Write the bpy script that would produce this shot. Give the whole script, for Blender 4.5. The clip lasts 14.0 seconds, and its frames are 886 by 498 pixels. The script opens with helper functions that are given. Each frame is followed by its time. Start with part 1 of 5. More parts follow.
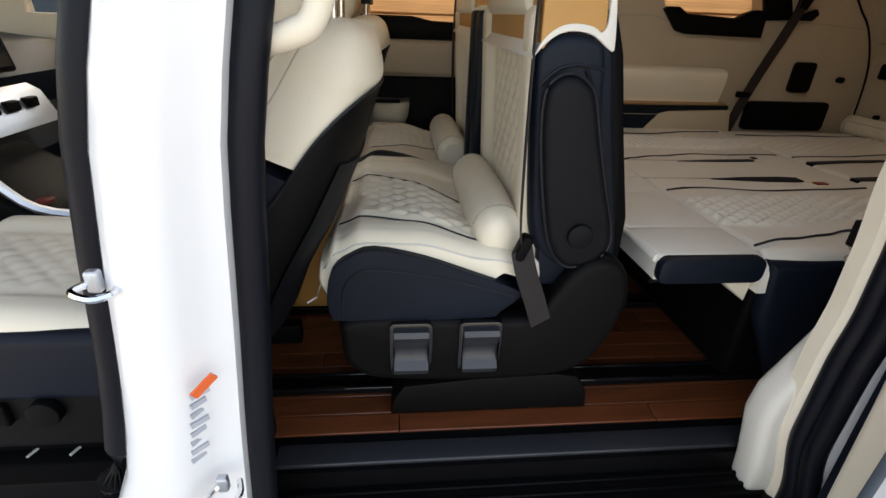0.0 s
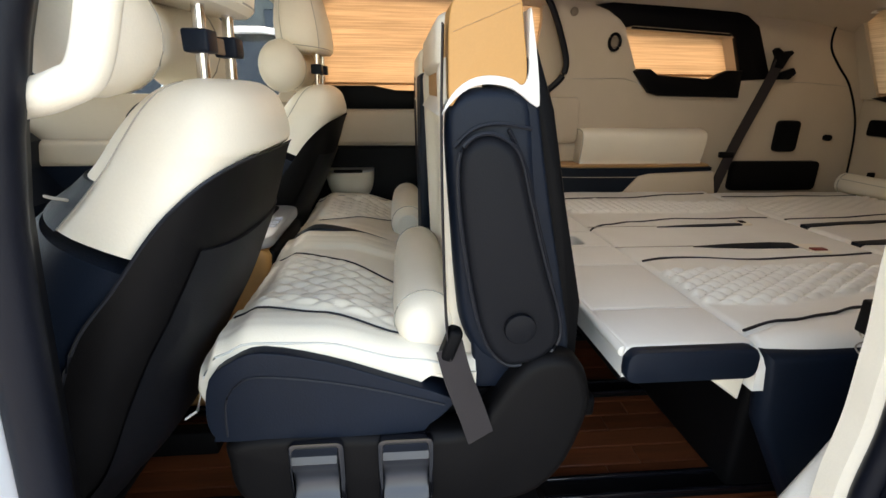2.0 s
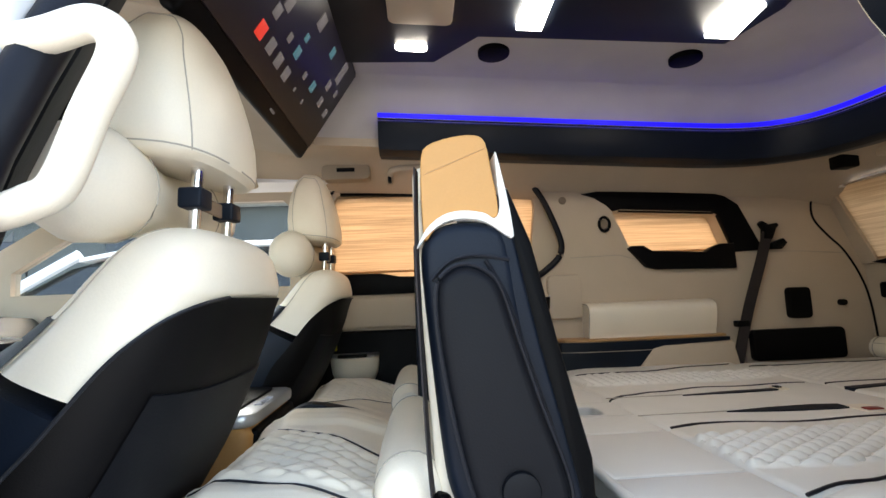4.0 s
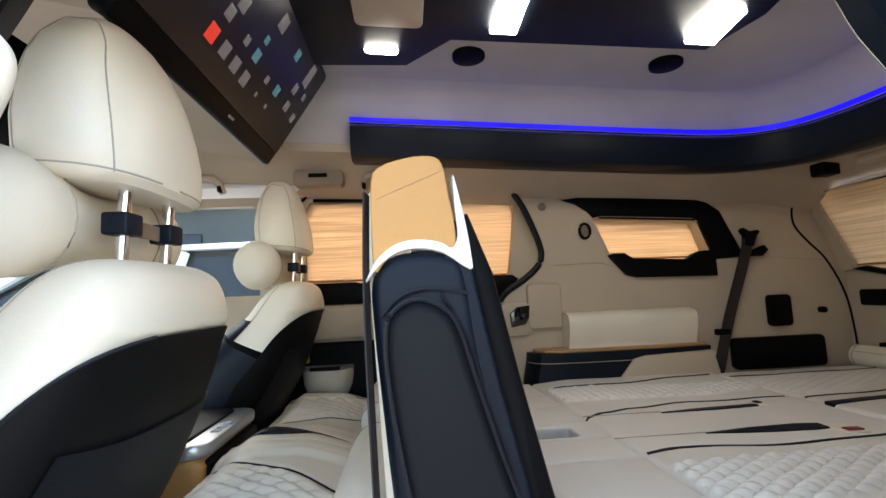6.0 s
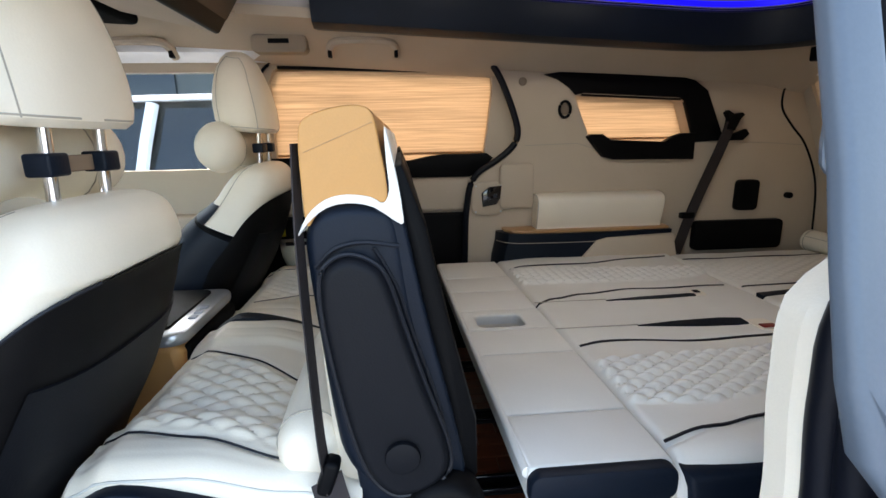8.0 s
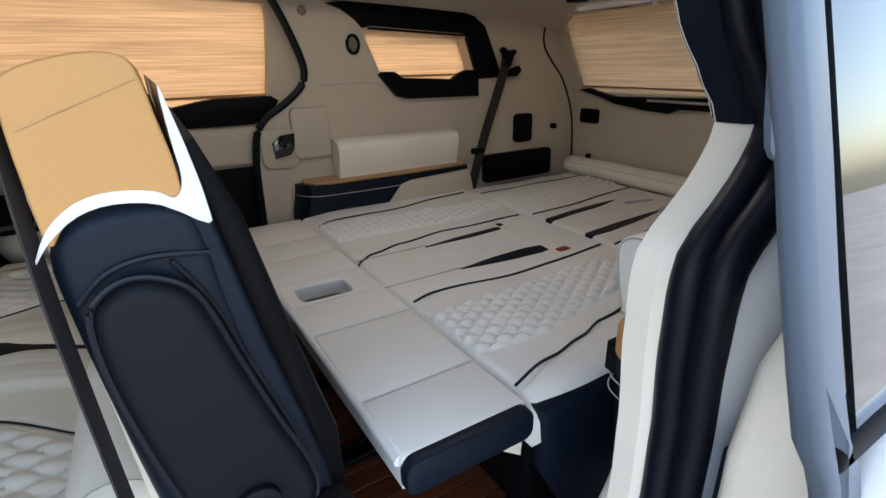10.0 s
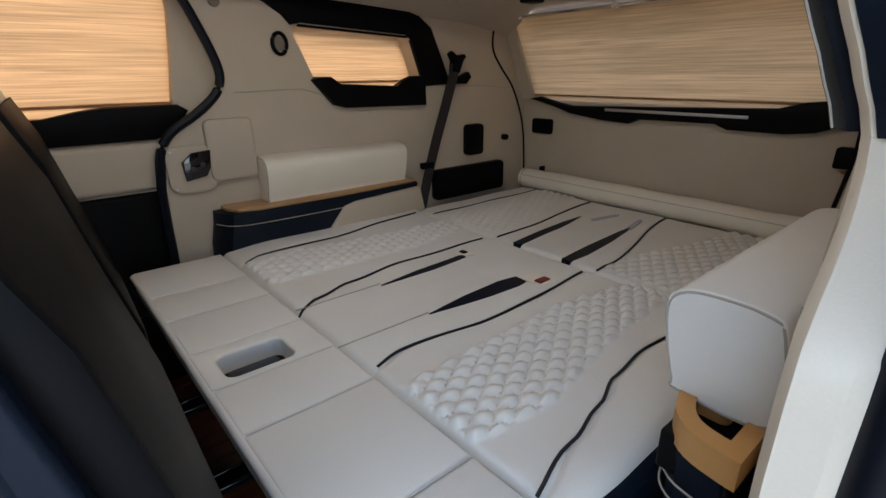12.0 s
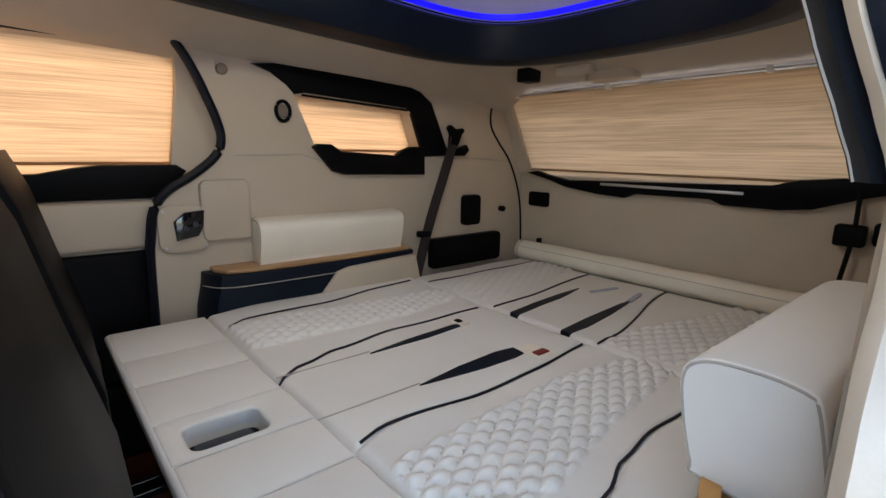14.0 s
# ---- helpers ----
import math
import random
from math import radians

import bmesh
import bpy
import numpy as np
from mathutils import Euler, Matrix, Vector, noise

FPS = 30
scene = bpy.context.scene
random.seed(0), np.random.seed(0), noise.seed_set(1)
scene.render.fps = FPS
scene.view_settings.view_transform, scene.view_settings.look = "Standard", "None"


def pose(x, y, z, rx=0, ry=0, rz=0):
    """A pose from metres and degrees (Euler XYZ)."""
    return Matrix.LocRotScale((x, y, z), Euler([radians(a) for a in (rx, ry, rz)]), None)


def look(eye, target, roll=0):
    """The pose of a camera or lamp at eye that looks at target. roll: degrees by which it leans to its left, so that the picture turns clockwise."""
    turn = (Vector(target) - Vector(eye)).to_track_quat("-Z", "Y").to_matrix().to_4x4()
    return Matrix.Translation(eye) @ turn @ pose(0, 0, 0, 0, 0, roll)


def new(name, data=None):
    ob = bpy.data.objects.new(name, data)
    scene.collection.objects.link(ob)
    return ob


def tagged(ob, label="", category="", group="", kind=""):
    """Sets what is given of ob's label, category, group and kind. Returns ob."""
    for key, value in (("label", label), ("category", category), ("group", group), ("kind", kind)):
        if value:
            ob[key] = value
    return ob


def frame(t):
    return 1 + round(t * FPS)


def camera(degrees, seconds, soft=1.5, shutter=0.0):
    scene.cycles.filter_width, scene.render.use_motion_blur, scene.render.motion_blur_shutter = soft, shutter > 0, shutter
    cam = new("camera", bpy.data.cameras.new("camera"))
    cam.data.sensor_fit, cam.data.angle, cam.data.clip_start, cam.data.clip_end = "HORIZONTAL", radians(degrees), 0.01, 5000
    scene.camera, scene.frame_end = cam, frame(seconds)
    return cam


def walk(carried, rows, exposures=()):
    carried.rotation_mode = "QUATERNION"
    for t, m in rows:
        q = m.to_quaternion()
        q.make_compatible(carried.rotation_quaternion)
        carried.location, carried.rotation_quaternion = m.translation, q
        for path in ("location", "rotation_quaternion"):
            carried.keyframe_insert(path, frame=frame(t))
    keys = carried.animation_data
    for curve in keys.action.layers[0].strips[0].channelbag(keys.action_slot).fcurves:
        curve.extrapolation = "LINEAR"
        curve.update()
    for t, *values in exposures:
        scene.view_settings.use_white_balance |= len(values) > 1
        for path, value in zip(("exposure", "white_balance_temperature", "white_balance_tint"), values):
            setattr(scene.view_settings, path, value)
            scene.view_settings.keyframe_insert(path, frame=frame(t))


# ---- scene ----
cam = camera(86.0, 14.0)
PATH = [
    (0, (0.435, 0.354, 0.981), (0.622, 2.136, 0.093), 2.2),
    (0.5, (0.507, 0.412, 0.97), (0.684, 2.196, 0.083), 1.7),
    (1, (0.558, 0.461, 0.966), (0.75, 2.257, 0.108), 2.5),
    (1.5, (0.579, 0.49, 0.973), (0.767, 2.322, 0.192), 1.5),
    (2, (0.602, 0.509, 0.956), (0.769, 2.397, 0.319), 0.5),
    (2.5, (0.625, 0.526, 0.922), (0.773, 2.48, 0.521), -0.2),
    (3, (0.639, 0.526, 0.894), (0.743, 2.52, 0.776), -2.2),
    (3.5, (0.656, 0.526, 0.866), (0.736, 2.523, 0.942), -2.1),
    (3.7, (0.657, 0.527, 0.856), (0.749, 2.518, 1.021), -2.2),
    (5.8, (0.699, 0.565, 0.881), (0.834, 2.542, 1.152), -2.5),
    (6, (0.707, 0.579, 0.905), (0.864, 2.564, 1.093), -2.5),
    (6.5, (0.733, 0.598, 0.952), (0.953, 2.585, 0.949), -1.4),
    (7, (0.756, 0.6, 0.985), (0.967, 2.579, 0.786), -0.6),
    (7.5, (0.775, 0.584, 1.02), (0.922, 2.544, 0.653), -0.5),
    (8, (0.788, 0.568, 1.043), (0.955, 2.507, 0.58), -1.0),
    (8.5, (0.784, 0.589, 1.048), (1.162, 2.47, 0.481), -0.8),
    (9, (0.755, 0.657, 1.059), (1.416, 2.419, 0.384), -1.6),
    (9.2, (0.749, 0.665, 1.067), (1.522, 2.38, 0.388), -1.0),
    (11.3, (0.809, 0.845, 1.068), (1.87, 2.352, 0.29), -1.0),
    (11.5, (0.818, 0.88, 1.06), (1.925, 2.364, 0.304), -0.8),
    (12, (0.831, 0.936, 1.049), (2.013, 2.391, 0.352), -0.7),
    (12.5, (0.84, 0.956, 1.037), (2.06, 2.405, 0.398), -0.0),
    (13, (0.85, 0.965, 1.024), (2.083, 2.44, 0.473), 0.2),
    (13.5, (0.853, 0.967, 1.019), (2.096, 2.462, 0.55), 0.6),
    (14, (0.855, 0.96, 1.018), (2.103, 2.471, 0.62), 0.9),
]
walk(cam, [(t, look(eye, target, roll)) for t, eye, target, roll in PATH],
     exposures=[(0, 2.3, 9700, 14), (1.0, 2.55, 9500, 13), (2.0, 3.05, 9000, 12), (3, 3.2, 8400, 11), (6, 3.1, 7700, 10), (9, 2.97, 7300, 10), (11.5, 2.85, 7200, 10), (14, 3.25, 7000, 11)])

# ---- light ----
SUN_EL, SUN_AZ = radians(52), radians(345)
world = bpy.data.worlds.new("world")
scene.world = world
world.use_nodes = True
wn = world.node_tree
sky = wn.nodes.new("ShaderNodeTexSky")
sky.sky_type = "NISHITA"
sky.sun_disc = False
sky.sun_elevation, sky.sun_rotation = SUN_EL, SUN_AZ
sky.air_density, sky.dust_density = 1.0, 2.0
wn.links.new(sky.outputs[0], wn.nodes["Background"].inputs[0])
wn.nodes["Background"].inputs[1].default_value = 0.15
sun = new("sun", bpy.data.lights.new("sun", "SUN"))
sun.data.energy, sun.data.angle, sun.data.color = 0.40, radians(20), (1.0, 0.95, 0.88)
sun.matrix_world = look((math.sin(SUN_AZ) * math.cos(SUN_EL) * 9, math.cos(SUN_AZ) * math.cos(SUN_EL) * 9, math.sin(SUN_EL) * 9), (0, 0, 0))

YC = 1.775      # centre line of the cabin
FLOOR = 0.15


# ---- materials ----
def nodes(name):
    m = bpy.data.materials.new(name)
    m.use_nodes = True
    return m, m.node_tree, m.node_tree.nodes["Principled BSDF"]


def surface(name, color, rough=0.5, metal=0.0, var=0.12, scale=6.0, bump=0.1, grain=350.0, stretch=(1, 1, 1), coat=0.0, per_object=0.0, spec=0.35):
    """Colour with broad stains and fine grain, and a fine relief."""
    m, nt, b = nodes(name)
    tc = nt.nodes.new("ShaderNodeTexCoord")
    mp = nt.nodes.new("ShaderNodeMapping")
    mp.inputs["Scale"].default_value = stretch
    nt.links.new(tc.outputs["Object"], mp.inputs[0])
    n1, n2 = nt.nodes.new("ShaderNodeTexNoise"), nt.nodes.new("ShaderNodeTexNoise")
    n1.inputs["Scale"].default_value, n1.inputs["Detail"].default_value = scale, 4
    n2.inputs["Scale"].default_value, n2.inputs["Detail"].default_value = grain, 2
    for n in (n1, n2):
        nt.links.new(mp.outputs[0], n.inputs["Vector"])
    add = nt.nodes.new("ShaderNodeMath")
    add.operation = "MULTIPLY_ADD"
    add.inputs[1].default_value = 0.35
    nt.links.new(n2.outputs[0], add.inputs[0])
    nt.links.new(n1.outputs[0], add.inputs[2])
    src = add.outputs[0]
    if per_object:
        info = nt.nodes.new("ShaderNodeObjectInfo")
        ma = nt.nodes.new("ShaderNodeMath")
        ma.operation = "MULTIPLY_ADD"
        ma.inputs[1].default_value = per_object
        nt.links.new(info.outputs["Random"], ma.inputs[0])
        nt.links.new(src, ma.inputs[2])
        src = ma.outputs[0]
    ramp = nt.nodes.new("ShaderNodeValToRGB")
    c = ramp.color_ramp
    c.elements[0].position, c.elements[1].position = 0.35, 1.0 + per_object * 0.7
    c.elements[0].color = (*[max(0.0, v * (1 - var)) for v in color], 1)
    c.elements[1].color = (*[min(1.0, v * (1 + var)) for v in color], 1)
    nt.links.new(src, ramp.inputs[0])
    nt.links.new(ramp.outputs[0], b.inputs["Base Color"])
    b.inputs["Roughness"].default_value, b.inputs["Metallic"].default_value = rough, metal
    b.inputs["Coat Weight"].default_value = coat
    b.inputs["Specular IOR Level"].default_value = spec
    if bump:
        bp = nt.nodes.new("ShaderNodeBump")
        bp.inputs["Strength"].default_value, bp.inputs["Distance"].default_value = bump, 0.002
        nt.links.new(n2.outputs[0], bp.inputs["Height"])
        nt.links.new(bp.outputs[0], b.inputs["Normal"])
    return m


def glow(name, color, strength):
    m, nt, b = nodes(name)
    b.inputs["Base Color"].default_value = (*color, 1)
    b.inputs["Emission Color"].default_value = (*color, 1)
    b.inputs["Emission Strength"].default_value = strength
    return m


def glass(name, tint, rough=0.0):
    m, nt, b = nodes(name)
    b.inputs["Base Color"].default_value = (*tint, 1)
    b.inputs["Roughness"].default_value = rough
    b.inputs["Transmission Weight"].default_value = 1.0
    b.inputs["IOR"].default_value = 1.1
    return m


def blind_cloth(name, color, through_share):
    """Woven roller blind: fine horizontal threads, letting daylight through."""
    m, nt, b = nodes(name)
    tc = nt.nodes.new("ShaderNodeTexCoord")
    cols = []
    for sc, det in (((2.0, 2.0, 150), 3), ((6, 6, 420), 2), ((0.8, 0.8, 60), 2)):
        mp = nt.nodes.new("ShaderNodeMapping")
        mp.inputs["Scale"].default_value = sc
        nt.links.new(tc.outputs["Object"], mp.inputs[0])
        n = nt.nodes.new("ShaderNodeTexNoise")
        n.inputs["Scale"].default_value, n.inputs["Detail"].default_value = 1.0, det
        nt.links.new(mp.outputs[0], n.inputs["Vector"])
        cols.append(n.outputs[0])
    mix = nt.nodes.new("ShaderNodeMath")
    mix.operation = "ADD"
    nt.links.new(cols[0], mix.inputs[0])
    nt.links.new(cols[1], mix.inputs[1])
    mix2 = nt.nodes.new("ShaderNodeMath")
    mix2.operation = "MULTIPLY_ADD"
    mix2.inputs[1].default_value = 0.5
    nt.links.new(cols[2], mix2.inputs[0])
    nt.links.new(mix.outputs[0], mix2.inputs[2])
    ramp = nt.nodes.new("ShaderNodeValToRGB")
    c = ramp.color_ramp
    c.elements[0].position, c.elements[1].position = 0.40, 0.60
    c.elements[0].color = (*[v * 0.76 for v in color], 1)
    c.elements[1].color = (*[min(1, v * 1.12) for v in color], 1)
    half = nt.nodes.new("ShaderNodeMath")
    half.operation = "MULTIPLY"
    half.inputs[1].default_value = 0.4
    nt.links.new(mix2.outputs[0], half.inputs[0])
    nt.links.new(half.outputs[0], ramp.inputs[0])
    nt.links.new(ramp.outputs[0], b.inputs["Base Color"])
    b.inputs["Roughness"].default_value = 0.85
    tr = nt.nodes.new("ShaderNodeBsdfTranslucent")
    nt.links.new(ramp.outputs[0], tr.inputs[0])
    ms = nt.nodes.new("ShaderNodeMixShader")
    ms.inputs[0].default_value = through_share
    nt.links.new(b.outputs[0], ms.inputs[1])
    nt.links.new(tr.outputs[0], ms.inputs[2])
    nt.links.new(ms.outputs[0], nt.nodes["Material Output"].inputs[0])
    return m


CREAM = surface("cream leather", (0.79, 0.71, 0.58), 0.42, var=0.06, bump=0.12)
PALE = surface("pale leather", (0.72, 0.69, 0.63), 0.4, var=0.05, bump=0.12)
BEIGE = surface("beige trim", (0.51, 0.42, 0.32), 0.55, var=0.06, bump=0.08)
HEAD = surface("headliner cloth", (0.47, 0.39, 0.30), 0.9, var=0.06, bump=0.2, grain=700)
WELL = surface("suede ceiling", (0.55, 0.52, 0.50), 0.9, var=0.08, bump=0.2, grain=600)
NAVY = surface("navy leather", (0.0045, 0.0082, 0.0155), 0.45, var=0.25, bump=0.15, spec=0.16)
BLACK = surface("black plastic", (0.003, 0.003, 0.0035), 0.5, var=0.2, bump=0.1, spec=0.08)
BROWN = surface("dark brown plastic", (0.0042, 0.0038, 0.004), 0.5, var=0.15, bump=0.12, grain=500, spec=0.10)
CHARCOAL = surface("charcoal leather", (0.0055, 0.006, 0.008), 0.5, var=0.2, bump=0.15, spec=0.13)
RUBBER = surface("rubber seal", (0.004, 0.005, 0.009), 0.45, var=0.2, bump=0.08, spec=0.18)
TAN = surface("tan leather", (0.52, 0.26, 0.085), 0.5, var=0.08, bump=0.12)
WOOD = surface("red wood floor", (0.125, 0.033, 0.012), 0.35, var=0.5, scale=5, bump=0.05, grain=60, stretch=(1, 14, 14), coat=0.3, per_object=0.35)
TRAYWOOD = surface("light wood tray", (0.42, 0.24, 0.11), 0.4, var=0.25, scale=8, grain=80, stretch=(1, 8, 8))
CARPET = surface("black carpet", (0.003, 0.003, 0.0034), 0.95, var=0.3, bump=0.4, grain=500, spec=0.05)
PAINT = surface("white car paint", (0.80, 0.81, 0.83), 0.25, var=0.02, scale=2, bump=0.0, coat=0.8)
CHROME = surface("chrome", (0.8, 0.8, 0.82), 0.12, metal=1.0, var=0.05, bump=0.0)
SATIN = surface("satin silver", (0.55, 0.57, 0.60), 0.35, metal=0.8, var=0.06, bump=0.03)
DISPLAY = surface("dark display", (0.010, 0.008, 0.010), 0.35, var=0.1, bump=0.0)
GLOSS = surface("gloss black", (0.006, 0.006, 0.008), 0.08, var=0.1, bump=0.0, coat=0.5)
LEVER = surface("dark chrome lever", (0.045, 0.047, 0.055), 0.3, metal=0.4, var=0.1, bump=0.02)
WEBBING = surface("dark belt webbing", (0.026, 0.020, 0.020), 0.75, var=0.25, bump=0.4, grain=900)
BLIND = blind_cloth("woven blind", (0.58, 0.45, 0.32), 0.85)
# same cloth, with the weaker sun at the rear put into its colour
DIMBLIND = blind_cloth("dimmed woven blind", (0.52, 0.40, 0.285), 0.78)
LAMP = glow("lamp lens", (0.95, 0.97, 1.0), 6.0)
BLUE = glow("blue light strip", (0.0, 0.0, 1.0), 0.15)
STITCH = surface("pale stitching", (0.62, 0.60, 0.55), 0.7, var=0.05, bump=0.0)
DARKSTITCH = surface("dark piping", (0.006, 0.007, 0.011), 0.5, var=0.1, bump=0.0)
GREYSTITCH = surface("grey seam thread", (0.40, 0.36, 0.30), 0.7, var=0.1, bump=0.0)
PRIVACY = surface("dark privacy glass", (0.010, 0.012, 0.013), 0.02, var=0.05, bump=0.0, spec=0.6)
WINDOW = glass("tinted window", (0.72, 0.78, 0.78))
TAUPE = surface("taupe vent plastic", (0.33, 0.265, 0.195), 0.6, var=0.08)
BADGE = surface("taupe badge plastic", (0.20, 0.155, 0.115), 0.6, var=0.1)
ORANGE = surface("orange print", (0.75, 0.12, 0.03), 0.5, var=0.05, bump=0.0)
GREYPRINT = surface("grey print", (0.42, 0.44, 0.50), 0.6, var=0.1, bump=0.0)
YELLOW = surface("yellow tag", (0.65, 0.55, 0.05), 0.6, var=0.1, bump=0.0)
RED = surface("red buckle", (0.18, 0.025, 0.018), 0.4, var=0.1, bump=0.0)
ASPHALT = surface("pale concrete ground", (0.42, 0.41, 0.395), 0.85, var=0.2, scale=1.5, bump=0.3, grain=90)
CONCRETE = surface("grey wall", (0.09, 0.10, 0.10), 0.85, var=0.2, scale=1.2, bump=0.2, grain=60)
ICON_A = glow("screen icon grey", (0.045, 0.043, 0.048), 0.25)
ICON_B = glow("screen icon blue", (0.015, 0.045, 0.06), 0.35)
ICON_R = glow("screen icon red", (0.20, 0.012, 0.008), 0.35)


# ---- mesh helpers ----
def part(name, bm, material, parent=None, label="", mirror=False, loc=None):
    """One mesh object out of a bmesh; mirror: across the cabin's centre line."""
    if mirror:
        bm.transform(Matrix.Translation((0, 2 * YC, 0)) @ Matrix.Diagonal((1, -1, 1, 1)))
        bmesh.ops.reverse_faces(bm, faces=bm.faces[:])
    for e in bm.edges:
        e.smooth = not (len(e.link_faces) == 2 and e.calc_face_angle(0) > radians(38))
    for f in bm.faces:
        f.smooth = True
    me = bpy.data.meshes.new(name)
    bm.to_mesh(me)
    bm.free()
    me.materials.append(material)
    ob = new(name, me)
    if parent is not None:
        ob.parent = parent
        if parent.parent is None:
            ob.matrix_parent_inverse = Matrix.Translation(-Vector(parent.location))
    if label:
        ob["label"] = label
    return ob


def thing(name, loc, label, category, group="", kind="", mirror=False):
    ob = new(name)
    ob.empty_display_size = 0.05
    ob.location = (loc[0], 2 * YC - loc[1] if mirror else loc[1], loc[2])
    return tagged(ob, label, category, group, kind)


def structure(name, bm, material, label="", category="wall", mirror=False):
    ob = part(name, bm, material, None, "", mirror)
    return tagged(ob, label, category, "", "structure")


def rbox(x0, x1, y0, y1, z0, z1, r=0.01, seg=3, rot=None):
    """A box with rounded edges; rot: (pivot, degrees x, y, z)."""
    bm = bmesh.new()
    bmesh.ops.create_cube(bm, size=1, matrix=Matrix.Translation(((x0 + x1) / 2, (y0 + y1) / 2, (z0 + z1) / 2)) @ Matrix.Diagonal((x1 - x0, y1 - y0, z1 - z0, 1)))
    if r:
        bmesh.ops.bevel(bm, geom=bm.edges[:], offset=min(r, 0.49 * min(x1 - x0, y1 - y0, z1 - z0)), segments=seg, profile=0.5, affect="EDGES")
    if rot:
        p, ax, ay, az = rot
        bm.transform(Matrix.Translation(p) @ pose(0, 0, 0, ax, ay, az) @ Matrix.Translation(-Vector(p)))
    return bm


def curve(pts, n=6, closed=False):
    """Catmull-Rom through the points."""
    P = [Vector(p) for p in pts]
    out = []
    m = len(P)
    for i in range(m if closed else m - 1):
        a, b, c, d = (P[(i + k) % m] if closed else P[min(max(i + k, 0), m - 1)] for k in (-1, 0, 1, 2))
        for j in range(n):
            t = j / n
            out.append(0.5 * (2 * b + (c - a) * t + (2 * a - 5 * b + 4 * c - d) * t * t + (3 * b - a - 3 * c + d) * t ** 3))
    if not closed:
        out.append(P[-1])
    return out


def loft(rings, cap=True, closed=True):
    bm = bmesh.new()
    vs = [[bm.verts.new(p) for p in r] for r in rings]
    for a, b in zip(vs, vs[1:]):
        n = len(a)
        for i in range(n if closed else n - 1):
            j = (i + 1) % n
            bm.faces.new((a[i], a[j], b[j], b[i]))
    if cap and closed:
        bm.faces.new(vs[0][::-1])
        bm.faces.new(vs[-1])
    bmesh.ops.recalc_face_normals(bm, faces=bm.faces[:])
    return bm


def tube(pts, r=0.003, n=6, flat=1.0, side=None):
    """A round (or flattened) cord along the points."""
    P = [Vector(p) for p in pts]
    rings = []
    up = Vector(side) if side else None
    for i, p in enumerate(P):
        d = (P[min(i + 1, len(P) - 1)] - P[max(i - 1, 0)]).normalized()
        ref = up if up is not None else (Vector((0, 0, 1)) if abs(d.z) < 0.9 else Vector((1, 0, 0)))
        a = d.cross(ref).normalized()
        b = a.cross(d).normalized()
        rings.append([p + r * (math.cos(2 * math.pi * k / n) * a + flat * math.sin(2 * math.pi * k / n) * b) for k in range(n)])
    return loft(rings)


def ribbon(pts, width, across, thick=0.002):
    """A flat strap along the points; across: the direction of its width."""
    P = [Vector(p) for p in pts]
    w = Vector(across).normalized() * width / 2
    rings = []
    for i, p in enumerate(P):
        d = (P[min(i + 1, len(P) - 1)] - P[max(i - 1, 0)]).normalized()
        nrm = d.cross(w).normalized() * thick / 2
        rings.append([p - w - nrm, p + w - nrm, p + w + nrm, p - w + nrm])
    return loft(rings)


def prism(pts, a, b, axis="y", r=0.0, seg=2):
    """A polygon drawn in the two other axes, extruded from a to b along axis, edges rounded by r."""
    k = "xyz".index(axis)

    def at(p, v):
        q = list(p[:2])
        q.insert(k, v)
        return q
    bm = loft([[at(p, a) for p in pts], [at(p, b) for p in pts]])
    if r:
        caps = [e for e in bm.edges if abs(e.verts[0].co[k] - e.verts[1].co[k]) < 1e-6]
        bmesh.ops.bevel(bm, geom=caps, offset=r, segments=seg, profile=0.5, affect="EDGES", clamp_overlap=True)
    return bm


def disc(c, r, depth, axis="y", n=24, bevel=0.003):
    k = "xyz".index(axis)
    pts = [(math.cos(2 * math.pi * i / n) * r, math.sin(2 * math.pi * i / n) * r) for i in range(n)]
    bm = prism(pts, -depth / 2, depth / 2, axis, bevel)
    bm.transform(Matrix.Translation(c))
    return bm


def plate(outer, holes, a, b, axis="y"):
    """A sheet with openings right through it, from a to b along axis."""
    k = "xyz".index(axis)
    bm = bmesh.new()

    def at(p, v):
        q = list(p[:2])
        q.insert(k, v)
        return q
    edges = []
    for lp in (outer, *holes):
        vs = [bm.verts.new(at(p, a)) for p in lp]
        edges += [bm.edges.new((vs[i], vs[(i + 1) % len(vs)])) for i in range(len(vs))]
    bmesh.ops.triangle_fill(bm, use_beauty=True, use_dissolve=False, edges=edges)
    ext = bmesh.ops.extrude_face_region(bm, geom=bm.faces[:])
    d = Vector((0, 0, 0))
    d[k] = b - a
    bmesh.ops.translate(bm, verts=[v for v in ext["geom"] if isinstance(v, bmesh.types.BMVert)], vec=d)
    bmesh.ops.recalc_face_normals(bm, faces=bm.faces[:])
    return bm


